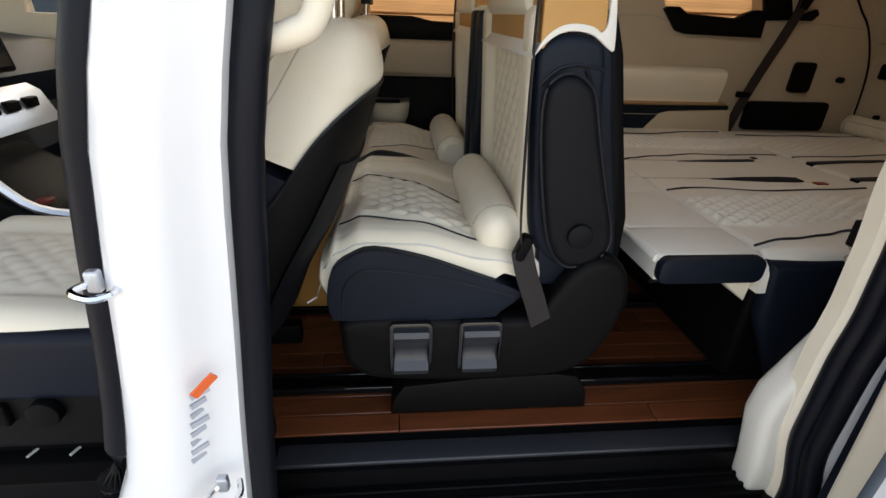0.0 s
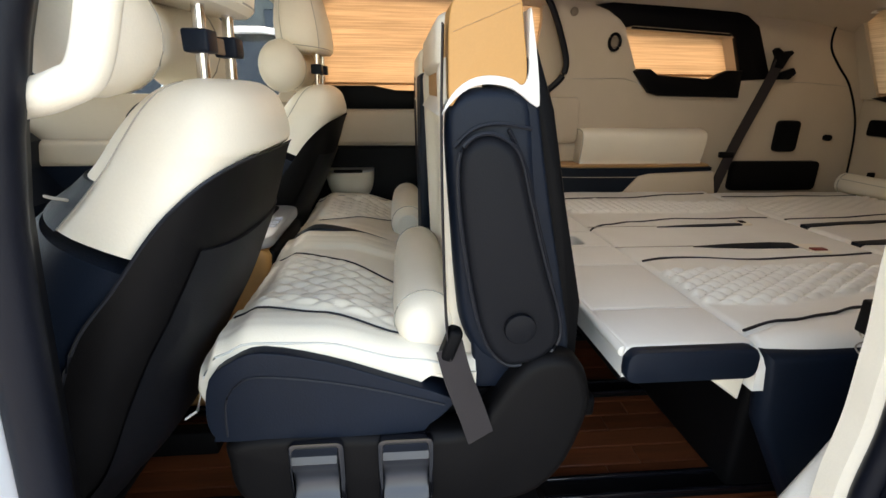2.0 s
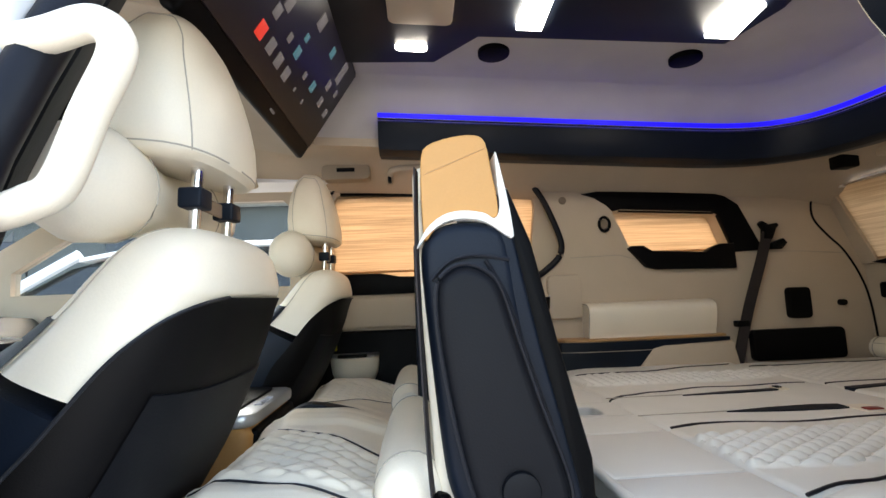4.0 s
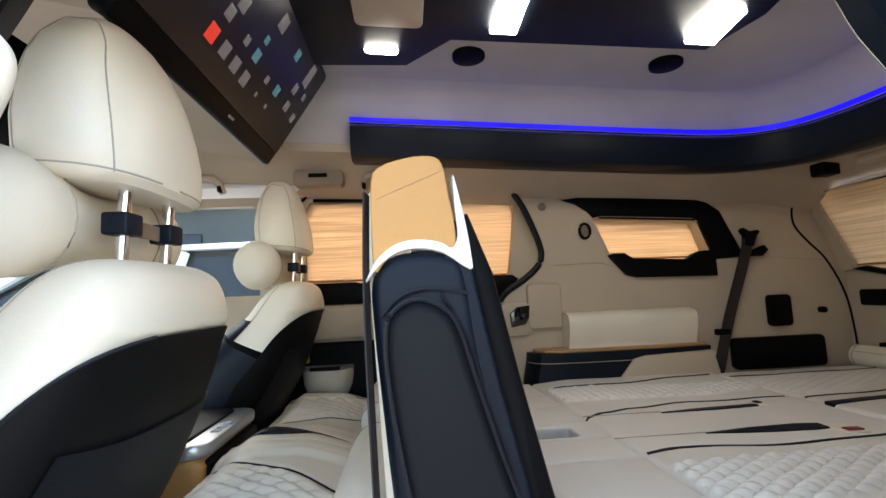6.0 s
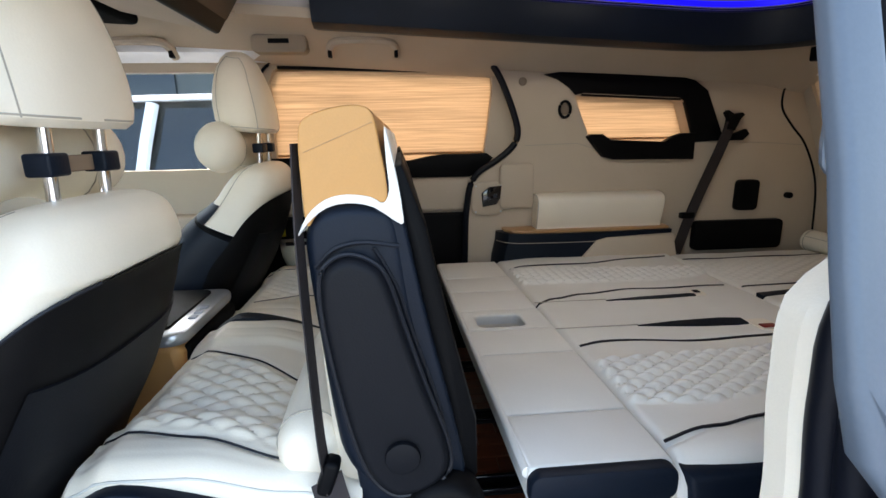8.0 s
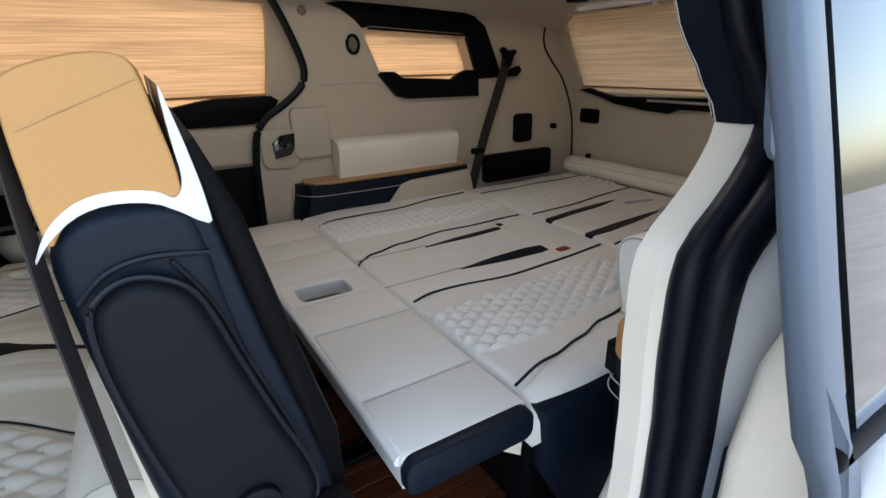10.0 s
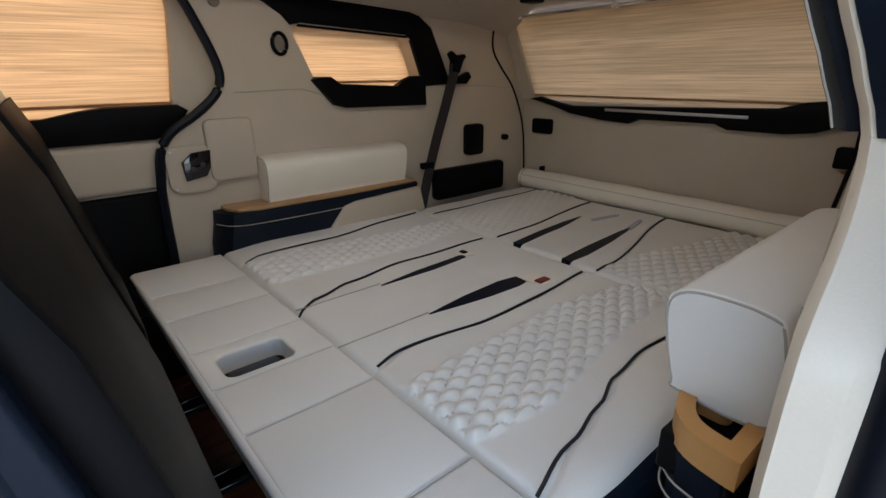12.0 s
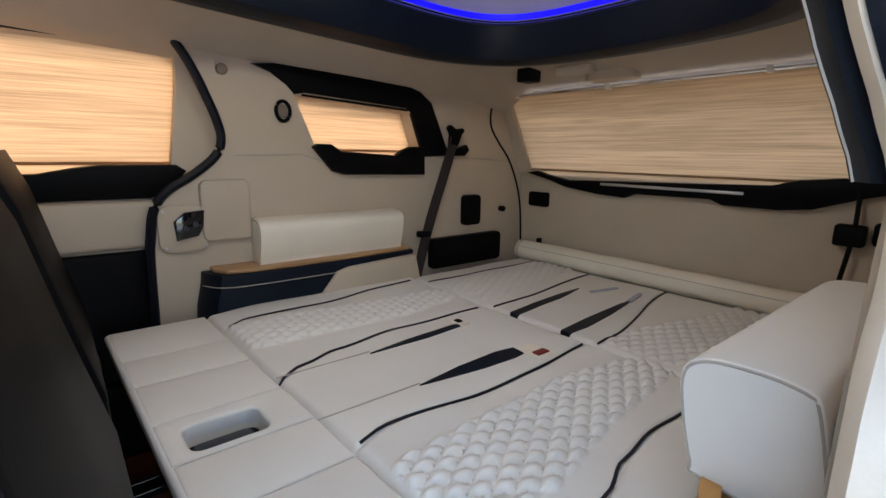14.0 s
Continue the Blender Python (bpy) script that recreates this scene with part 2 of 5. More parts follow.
def field(x0, x1, y0, y1, nx, ny, zf, bottom):
    """A cushion: a top of heights zf(x, y) on a grid, with skirts down to bottom(x)."""
    xs = [x0 + (x1 - x0) * i / nx for i in range(nx + 1)]
    ys = [y0 + (y1 - y0) * j / ny for j in range(ny + 1)]
    verts = [(x, y, zf(x, y)) for x in xs for y in ys]
    w = ny + 1
    faces = [(i * w + j, (i + 1) * w + j, (i + 1) * w + j + 1, i * w + j + 1) for i in range(nx) for j in range(ny)]
    rim = [i * w for i in range(nx + 1)] + [nx * w + j for j in range(1, ny + 1)] + [i * w + ny for i in range(nx - 1, -1, -1)] + [j for j in range(ny - 1, 0, -1)]
    n0 = len(verts)
    verts += [(verts[i][0], verts[i][1], bottom(verts[i][0])) for i in rim]
    m = len(rim)
    faces += [(rim[i], n0 + i, n0 + (i + 1) % m, rim[(i + 1) % m]) for i in range(m)]
    faces.append(tuple(n0 + i for i in range(m)))
    me = bpy.data.meshes.new("tmp")
    me.from_pydata(verts, [], faces)
    bm = bmesh.new()
    bm.from_mesh(me)
    bpy.data.meshes.remove(me)
    bmesh.ops.recalc_face_normals(bm, faces=bm.faces[:])
    return bm


def edge_drop(d, r):
    return 0.0 if d >= r else r - math.sqrt(max(0.0, r * r - (r - d) ** 2))


def quilt(u, v, a, b):
    return math.sqrt(abs(math.sin(math.pi * (u / a + v / b)) * math.sin(math.pi * (u / a - v / b))))


def smooth(a, b, t):
    t = min(1.0, max(0.0, (t - a) / (b - a)))
    return t * t * (3 - 2 * t)


def interp(table, t):
    """Smooth value from rows (t, v)."""
    if t <= table[0][0]:
        return table[0][1]
    for (a, va), (b, vb) in zip(table, table[1:]):
        if t <= b:
            return va + (vb - va) * smooth(a, b, t)
    return table[-1][1]


def lerp(table, t):
    if t <= table[0][0]:
        return table[0][1]
    for (a, va), (b, vb) in zip(table, table[1:]):
        if t <= b:
            return va + (vb - va) * (t - a) / (b - a)
    return table[-1][1]


def round_rect(x0, x1, z0, z1, r, n=4):
    out = []
    for cx, cz, a0 in ((x1 - r, z1 - r, 0), (x0 + r, z1 - r, 90), (x0 + r, z0 + r, 180), (x1 - r, z0 + r, 270)):
        for i in range(n + 1):
            a = radians(a0 + 90 * i / n)
            out.append((cx + r * math.cos(a), cz + r * math.sin(a)))
    return out


# ---- setting: ground, cabin shell ----
def zr(x):
    """Height of the headliner along the car."""
    return 1.41 - 0.055 * (x - 0.5)


GZ = -0.32
structure("ground", rbox(-60, 60, -60, 60, GZ - 0.2, GZ, 0), ASPHALT, "pale concrete forecourt under the car", "ground")

structure("floor", rbox(-1.3, 2.62, 1.11, 2.62, 0.05, FLOOR - 0.012, 0.004), CARPET, "black carpeted cabin floor under wooden planks", "floor")
sill = structure("door_sill", prism([(1.12, 0.145), (1.035, 0.135), (1.03, 0.09), (0.90, 0.075), (0.885, 0.02), (0.86, -0.12), (1.12, -0.12)], 0.12, 1.32, "x", 0.004), BLACK, "black plastic sliding door sill with a step", "sill")
for yy in (0.915, 0.94, 0.965, 0.99, 1.015):
    part("sill_rib", rbox(0.2, 1.2, yy - 0.004, yy + 0.004, 0.07, 0.086 + (yy - 0.9) * 0.1, 0.002, 1), BLACK, sill)
part("sill_trim", rbox(0.18, 1.25, 1.045, 1.10, 0.135, 0.146, 0.004), LEVER, sill, "dark grey sill strip")

# far sliding door
DWIN = [(0.305, 0.95), (1.125, 0.95), (1.145, 1.08), (1.162, 1.22), (1.16, 1.262), (1.14, 1.284), (0.36, 1.308), (0.325, 1.295), (0.305, 1.255)]
door_far = structure("door_1", plate([(0.20, 0.12), (1.30, 0.12), (1.30, 1.34), (0.20, 1.34)], [DWIN], 2.515, 2.575), BEIGE, "beige trimmed sliding door with a drawn blind", "door")
part("lower_trim", rbox(0.21, 1.06, 2.495, 2.53, 0.12, 0.735, 0.012), BLACK, door_far, "black lower door panel")
part("armrest_trim", rbox(0.22, 1.08, 2.492, 2.53, 0.742, 0.875, 0.015), BEIGE, door_far)
part("blind_rail", prism([(0.29, 0.880), (0.29, 0.968), (0.50, 0.968), (0.58, 0.952), (0.72, 0.948), (0.83, 0.950), (0.90, 0.964), (0.96, 0.972), (1.14, 0.972), (1.165, 0.955), (1.13, 0.905), (1.07, 0.880)], 2.500, 2.54, "y", 0.008), BLACK, door_far, "black wavy blind rail")
part("window_gasket", tube(curve([(0.268, 2.508, 1.10), (0.266, 2.508, 1.20), (0.278, 2.508, 1.275), (0.31, 2.508, 1.313), (0.36, 2.508, 1.324), (0.75, 2.508, 1.312), (1.10, 2.508, 1.298), (1.15, 2.508, 1.288)], 5), 0.006), RUBBER, door_far, "dark window seal")
part("top_rail", prism([(0.34, 1.300), (1.15, 1.276), (1.15, 1.286), (0.34, 1.311)], 2.511, 2.535, "y", 0.002), BLACK, door_far)
blind = part("blind", rbox(0.285, 1.225, 2.548, 2.552, 0.94, 1.31, 0), BLIND)
tagged(blind, "tan woven roller blind drawn over the sliding door window", "blind")

part("hem_bar", tube([(0.29, 2.546, 0.975), (1.22, 2.546, 0.975)], 0.005), BLIND, blind)
part("roller", tube([(0.29, 2.551, 1.305), (1.22, 2.551, 1.305)], 0.010, 10), BLIND, blind)

# far front door, with clear glass
FWIN = [(-0.98, 0.93), (0.14, 0.93), (0.15, 1.24), (0.10, 1.29), (-0.55, 1.29), (-0.98, 1.02)]
door_front = structure("door_2", plate([(-1.25, 0.10), (0.20, 0.10), (0.20, 1.36), (-0.62, 1.36), (-1.25, 0.98)], [FWIN], 2.525, 2.575), BEIGE, "beige front door trim under a clear window", "door")
pane = part("pane", rbox(-1.0, 0.16, 2.548, 2.552, 0.9, 1.31, 0), WINDOW, door_front, "clear window glass")
pane.visible_shadow = False
part("lower_trim", rbox(-0.9, 0.18, 2.47, 2.53, 0.12, 0.72, 0.02), NAVY, door_front, "navy lower door panel")
part("armrest_trim", rbox(-0.9, 0.18, 2.46, 2.53, 0.66, 0.76, 0.02), BEIGE, door_front)
part("pillar_trim", prism([(0.13, 0.9), (0.27, 0.9), (0.27, 1.36), (0.16, 1.36)], 2.49, 2.53, "y", 0.012), BEIGE, door_front)

# rear quarter panels; the unseen south one and its blind are added to hold back daylight
QOUT = [(1.135, 1.33), (1.168, 1.282), (1.192, 1.24), (1.218, 1.18), (1.247, 1.10), (1.256, 1.045), (1.236, 0.997), (1.174, 0.945), (1.105, 0.902), (1.07, 0.855), (1.054, 0.78), (1.045, 0.65), (1.035, 0.12), (2.62, 0.12), (2.62, 1.0), (2.48, 1.33)]
QWIN = [(1.485, 1.185), (1.52, 1.193), (1.915, 1.172), (1.937, 1.160), (1.985, 1.03), (1.98, 0.985), (1.58, 0.985), (1.55, 1.03)]
for mir, nm in ((False, "wall_north"), (True, "wall_south")):
    out = QOUT if not mir else [(1.45, 1.33), (1.36, 1.05), (1.33, 0.9), (1.30, 0.12), (2.62, 0.12), (2.62, 1.0), (2.48, 1.33)]
    wall = structure(nm, plate(out, [QWIN], 2.525 if mir else 2.475, 2.575), BEIGE, "padded beige rear quarter trim with a small window", "wall", mir)
    b2 = part("blind", rbox(1.44, 2.04, 2.548, 2.552, 0.95, 1.22, 0), BLIND, None, "", mir)
    tagged(b2, "tan woven blind drawn over the quarter window", "blind")
    part("hem_bar", tube([(1.45, 2.546, 1.020), (2.02, 2.546, 1.020)], 0.005), BLIND, b2, "", mir)
    if mir:
        continue
    fr = [(1.355, 1.268), (1.42, 1.277), (1.75, 1.266), (1.926, 1.255), (1.975, 1.242), (2.03, 1.205), (2.115, 1.024), (2.10, 1.005), (1.995, 1.0), (1.985, 1.03), (1.935, 1.165), (1.915, 1.177), (1.52, 1.198), (1.485, 1.191), (1.46, 1.218), (1.41, 1.25)]
    part("window_frame", prism(fr, 2.462, 2.49, "y", 0.006), BLACK, wall, "black window surround", mir)
    lo = [(1.535, 1.030), (1.55, 1.040), (1.60, 1.040), (1.635, 1.017), (1.86, 1.005), (1.895, 1.025), (1.93, 1.038), (1.99, 1.038), (1.992, 0.932), (1.65, 0.938), (1.605, 0.950)]
    part("window_ledge", prism(lo, 2.45, 2.49, "y", 0.008), BLACK, wall, "black blind rail under the small window", mir)
    part("top_rail", tube([(1.51, 2.478, 1.192), (1.925, 2.478, 1.171)], 0.005), BLACK, wall, "", mir)
north = bpy.data.objects["wall_north"]
part("door_seal", tube(curve([(x, 2.468, z) for x, z in QOUT[:13]], 4), 0.013, 8), RUBBER, north, "black rubber door seal")
part("speaker_ring", tube(curve([(1.444 + 0.022 * math.cos(a), 2.468, 1.137 + 0.030 * math.sin(a)) for a in [i * math.pi / 6 for i in range(12)]], 3, True) + [Vector((1.466, 2.468, 1.137))], 0.006), BLACK, north, "small oval speaker ring")
part("speaker_mesh", disc((1.444, 2.472, 1.137), 0.021, 0.006), BADGE, north)
part("airbag_badge", disc((1.273, 2.472, 1.243), 0.016, 0.008), BADGE, north)
part("switch_plate", prism(round_rect(1.072, 1.20, 0.725, 0.86, 0.03), 2.462, 2.48, "y", 0.004), BEIGE, north)
sw = part("switch", prism([(1.115, 0.760), (1.172, 0.770), (1.187, 0.795), (1.192, 0.845), (1.14, 0.840), (1.11, 0.815)], 2.452, 2.47, "y", 0.004), GLOSS, north, "gloss black switch block")
part("button", disc((1.138, 2.45, 0.795), 0.008, 0.006), LEVER, sw)
part("button", disc((1.165, 2.45, 0.805), 0.008, 0.006), LEVER, sw)
part("pad_panel", prism(round_rect(1.185, 1.325, 0.75, 0.93, 0.02), 2.455, 2.48, "y", 0.008), BEIGE, north)
for cx, cz in ((1.087, 0.74), (1.19, 0.74), (1.087, 0.845), (1.19, 0.845)):
    part("screw", disc((cx, 2.459, cz), 0.004, 0.006, n=10, bevel=0.001), SATIN, north)
part("trim_seam", tube([(1.29, 2.4735, 1.0), (1.5, 2.4735, 1.005), (1.62, 2.4735, 0.97)], 0.0015), GREYSTITCH, north)
part("trim_seam", tube([(2.06, 2.4735, 1.0), (2.3, 2.4735, 0.995), (2.5, 2.4735, 0.98)], 0.0015), GREYSTITCH, north)
part("vent_box", prism(round_rect(2.20, 2.296, 0.713, 0.842, 0.018), 2.448, 2.48, "y", 0.005), BLACK, north, "black rectangular outlet")
part("lower_vent", prism(round_rect(2.025, 2.425, 0.545, 0.672, 0.02), 2.446, 2.48, "y", 0.006), BLACK, north, "black lower panel")
part("knob", disc((2.442, 2.465, 0.771), 0.013, 0.03), BLACK, north)
part("pillar_bead", tube(curve([(2.44, 2.44, 1.30), (2.385, 2.466, 1.26), (2.362, 2.472, 1.20), (2.366, 2.472, 1.13), (2.42, 2.472, 1.06), (2.486, 2.472, 0.99), (2.545, 2.472, 0.88), (2.568, 2.465, 0.77), (2.572, 2.455, 0.60)], 5), 0.004), BLACK, north)

# tailgate
tail = structure("wall_east", rbox(2.575, 2.63, 1.04, 2.56, 0.1, 0.935, 0.012), BEIGE, "beige tailgate trim below the rear window", "tailgate")
rb = part("blind", loft([[(2.572, y, 0.93) for y in (1.1, 2.5)] + [(2.576, y, 0.93) for y in (2.5, 1.1)], [(2.44, y, 1.258) for y in (1.1, 2.5)] + [(2.444, y, 1.258) for y in (2.5, 1.1)]]), DIMBLIND)
tagged(rb, "tan woven roller blind drawn over the rear window", "blind")
part("blind_rod", tube([(2.432, 1.15, 1.257), (2.432, 2.415, 1.257)], 0.006, 8), CHROME, rb, "thin chrome rod")
part("hem_bar", tube([(2.562, 1.12, 0.95), (2.562, 2.48, 0.95)], 0.005), DIMBLIND, rb)
for yy in (1.17, 1.45, 1.95, 2.38):
    part("rod_clip", rbox(2.42, 2.445, yy, yy + 0.018, 1.248, 1.268, 0.003), PALE, rb)
for s_, n_ in ((1, "frame_side"), (-1, "frame_side")):
    yb = 2.40 if s_ > 0 else 1.15
    part(n_, loft([[(2.56, yb, 0.93), (2.56, yb + s_ * 0.16, 0.93), (2.60, yb + s_ * 0.16, 0.93), (2.60, yb, 0.93)], [(2.405, yb + s_ * 0.04, 1.30), (2.405, yb + s_ * 0.16, 1.30), (2.47, yb + s_ * 0.16, 1.30), (2.47, yb + s_ * 0.04, 1.30)]]), BEIGE, tail)
tr = [(2.42, 0.935), (2.36, 0.945), (2.28, 0.925), (2.20, 0.912), (1.9, 0.92), (1.6, 0.93), (1.45, 0.935), (1.38, 0.955), (1.28, 0.965), (1.14, 0.955), (1.14, 0.935), (1.22, 0.915), (1.34, 0.872), (1.42, 0.862), (1.58, 0.862), (1.62, 0.878), (1.89, 0.876), (1.93, 0.858), (2.05, 0.864), (2.20, 0.882), (2.28, 0.905)]
trim = part("rear_trim", prism(tr, 2.545, 2.585, "x", 0.006), BLACK, tail, "black moulded blind rail")
part("slot", rbox(2.541, 2.55, 1.52, 2.03, 0.9, 0.91, 0.002), SATIN, trim)
part("handle_cup", prism(round_rect(2.30, 2.41, 0.785, 0.85, 0.012), 2.56, 2.585, "x", 0.004), BLACK, tail)
part("handle_cup", prism(round_rect(1.13, 1.20, 0.785, 0.85, 0.012), 2.56, 2.585, "x", 0.004), BLACK, tail)
part("strap", tube([(2.55, 1.24, 0.95), (2.54, 1.235, 0.82), (2.53, 1.25, 0.66)], 0.006), BLACK, tail, "black pull strap")
part("strap_block", rbox(2.53, 2.57, 1.21, 1.28, 0.78, 0.84, 0.008), BLACK, tail)
part("hook", rbox(2.55, 2.58, 2.33, 2.345, 0.615, 0.64, 0.004), BLACK, tail)

# headliner with the raised, lit middle
bm = bmesh.new()
gx = [-1.15 + 0.05 * i for i in range(75)]
gy = [1.02, 1.06, 1.11, 1.18, 1.24, 1.295, 1.34, 1.45, 1.6, YC, 1.95, 2.10, 2.21, 2.255, 2.31, 2.37, 2.44, 2.49, 2.53]


def liner(x, y):
    d = abs(y - YC)
    side = 0.11 * smooth(0.52, 0.76, d) ** 1.3
    back = 0.03 * smooth(2.2, 2.5, x)
    front = 0.10 * smooth(-0.5, -1.15, x) if x < -0.5 else 0.0
    return zr(x) - side - back - front


gv = {}
for i, x in enumerate(gx):
    for j, y in enumerate(gy):
        if x <= 2.45 + 1e-6:
            gv[i, j] = bm.verts.new((x, y, liner(x, y)))
for i in range(len(gx) - 1):
    for j in range(len(gy) - 1):
        if (i + 1, j) in gv and not (0.29 < (gx[i] + gx[i + 1]) / 2 < 2.10 and 1.24 <= gy[j] and gy[j + 1] <= 2.211):
            bm.faces.new((gv[i, j], gv[i, j + 1], gv[i + 1, j + 1], gv[i + 1, j]))
bmesh.ops.delete(bm, geom=[v for v in bm.verts if not v.link_faces], context="VERTS")
ext = bmesh.ops.extrude_face_region(bm, geom=bm.faces[:])
bmesh.ops.translate(bm, verts=[v for v in ext["geom"] if isinstance(v, bmesh.types.BMVert)], vec=(0, 0, 0.03))
bmesh.ops.recalc_face_normals(bm, faces=bm.faces[:])
ceiling = structure("ceiling", bm, HEAD, "beige cloth headliner with a raised middle", "ceiling")

LIP = curve([(0.53, 2.205), (1.0, 2.205), (1.6, 2.205), (1.86, 2.19), (2.01, 2.12), (2.085, 1.98), (2.105, 1.73), (2.085, 1.48), (2.01, 1.33), (1.86, 1.26), (1.6, 1.245), (1.0, 1.245), (0.53, 1.245)], 6)


def swept(prof):
    """A profile of (outward, up) carried along the edge of the raised middle."""
    rings = []
    for i, p in enumerate(LIP):
        d = (LIP[min(i + 1, len(LIP) - 1)] - LIP[max(i - 1, 0)]).normalized()
        nrm = Vector((-d.y, d.x))
        rings.append([(p.x + nrm.x * o, p.y + nrm.y * o, zr(p.x) + u) for o, u in prof])
    return loft(rings)


lip = part("lip", swept([(0.125, 0.004), (0.12, -0.012), (0.05, -0.022), (0.03, -0.024), (-0.005, -0.012), (-0.02, 0.03), (-0.02, 0.085), (-0.005, 0.095), (0.055, 0.09)]), NAVY, ceiling, "navy leather-wrapped surround of the raised roof")
part("light_strip", swept([(-0.014, 0.100), (-0.022, 0.104), (-0.022, 0.118), (-0.010, 0.122)]), BLUE, lip, "blue glowing light strip")
part("chrome_line", swept([(-0.018, 0.094), (-0.024, 0.096), (-0.022, 0.101), (-0.014, 0.100)]), CHROME, lip)
rings = []
for off, up in ((0.035, 0.0), (0.03, 0.085), (0.02, 0.13), (-0.03, 0.21), (-0.07, 0.235), (-0.10, 0.24)):
    ring = []
    for i, p in enumerate(LIP):
        d = (LIP[min(i + 1, len(LIP) - 1)] - LIP[max(i - 1, 0)]).normalized()
        ring.append((p.x - d.y * off, p.y + d.x * off, zr(p.x) + up))
    ring = [(0.27, 2.205 + off, zr(0.27) + up)] + ring + [(0.27, 1.245 - off, zr(0.27) + up)]
    rings.append(ring)
well = loft(rings, cap=False)
part("roof_well", well, WELL, ceiling, "grey suede raised roof lining")
PZ = zr(1.0) + 0.215
bm = rbox(0.20, 2.09, 1.26, 2.19, zr(1.0) + 0.236, zr(1.0) + 0.25, 0)
bm.transform(Matrix(((1, 0, 0, 0), (0, 1, 0, 0), (-0.055, 0, 1, 0.055), (0, 0, 0, 1))))
part("roof_lining", bm, WELL, ceiling, "grey suede roof lining")
pan = [(0.45, 1.98), (0.73, 1.955), (0.85, 1.80), (1.56, 1.785), (1.60, 1.61), (1.58, 1.46), (0.84, 1.46), (0.73, 1.36), (0.45, 1.34)]
SLOPE = Matrix(((1, 0, 0, 0), (0, 1, 0, 0), (-0.055, 0, 1, 0.055), (0, 0, 0, 1)))


def sloped(b):
    b.transform(SLOPE)
    return b


panel = part("roof_panel", sloped(prism(pan, PZ - 0.02, PZ + 0.03, "z", 0.006)), NAVY, ceiling, "navy roof console panel")
for x0, x1, sk in ((0.945, 1.013, -0.004), (1.470, 1.550, -0.016)):
    lens = loft([[(x0, 1.737, PZ - 0.03), (x1, 1.737, PZ - 0.03), (x1 + sk, 1.588, PZ - 0.03), (x0 + sk, 1.588, PZ - 0.03)], [(x0, 1.737, PZ - 0.015), (x1, 1.737, PZ - 0.015), (x1 + sk, 1.588, PZ - 0.015), (x0 + sk, 1.588, PZ - 0.015)]])
    part("lamp_lens", sloped(lens), LAMP, panel, "bright white reading lamp")
part("lamp_lens", sloped(prism(round_rect(0.612, 0.706, 1.848, 1.882, 0.016), PZ - 0.026, PZ - 0.01, "z", 0.003)), LAMP, panel, "small oval white lamp")
part("hatch", sloped(prism(round_rect(0.60, 0.77, 1.57, 1.735, 0.02), PZ - 0.03, PZ - 0.01, "z", 0.004)), BEIGE, panel, "beige service hatch")
for cx, cys in ((0.918, (1.945, 1.44)), (1.532, (1.935, 1.44))):
    for cy in cys:
        part("roof_speaker", disc((cx, cy, zr(cx) + 0.232), 0.05, 0.02, "z", 28, 0.004), BLACK, ceiling, "round black roof speaker")
part("roof_sensor", rbox(2.20, 2.27, 2.13, 2.19, 1.27, 1.32, 0.008), BLACK, ceiling, "black roof sensor")
part("roof_light", prism(round_rect(2.33, 2.42, 1.82, 2.0, 0.03), 1.268, 1.30, "z", 0.004), BEIGE, ceiling, "beige rear dome lamp")
part("roof_light", prism(round_rect(2.25, 2.30, 1.92, 2.06, 0.015), 1.285, 1.31, "z", 0.004), BEIGE, ceiling)
part("front_panel", rbox(-0.75, 0.0, 1.30, 2.25, 1.385, 1.425, 0.02, rot=((0.12, YC, 1.39), 0, 3, 0)), CARPET, ceiling, "dark roof panel over the front seats")
vent = part("roof_vent", prism(round_rect(0.29, 0.48, 1.335, 1.395, 0.018), 2.375, 2.44, "y", 0.006), TAUPE, ceiling, "beige roof air vent")
part("vent_slot", rbox(0.35, 0.42, 2.369, 2.38, 1.365, 1.38, 0.002), BLACK, vent)
for x0, x1, mm in ((0.555, 0.79, HEAD), (-0.20, 0.02, HEAD)):
    hb = part("grab_handle", tube(curve([(x0, 2.42, 1.325), (x0 + 0.005, 2.385, 1.355), (x0 + 0.04, 2.37, 1.37), (x1 - 0.04, 2.37, 1.37), (x1 - 0.005, 2.385, 1.355), (x1, 2.42, 1.325)], 4), 0.014, 8), mm, ceiling, "beige grab handle")
    part("cap", rbox(x1 - 0.008, x1 + 0.006, 2.38, 2.42, 1.32, 1.36, 0.004), BLACK, hb)
    part("cap", rbox(x0 - 0.006, x0 + 0.008, 2.38, 2.42, 1.32, 1.36, 0.004), BLACK, hb)

# outer body: roof skin, far flank, near roof rail
structure("roof_skin", rbox(-1.2, 2.6, 0.98, 2.58, 1.72, 1.76, 0.03), PAINT, "white painted roof skin", "roof")
structure("roof_rail", prism([(0.97, 1.34), (1.05, 1.32), (1.10, 1.35), (1.10, 1.74), (0.98, 1.74), (0.95, 1.6)], -1.2, 2.6, "x", 0.01), PAINT, "white body rail above the door opening", "roof rail")
structure("roof_rail", prism([(2.58, 1.34), (2.50, 1.32), (2.45, 1.35), (2.45, 1.74), (2.57, 1.74), (2.60, 1.6)], -1.2, 2.6, "x", 0.01), PAINT, "white body rail above the far doors", "roof rail")
structure("rail_trim", prism([(1.0, 1.325), (1.06, 1.30), (1.12, 1.33), (1.10, 1.36)], -1.0, 2.5, "x", 0.006), HEAD, "beige trim along the door opening", "trim")
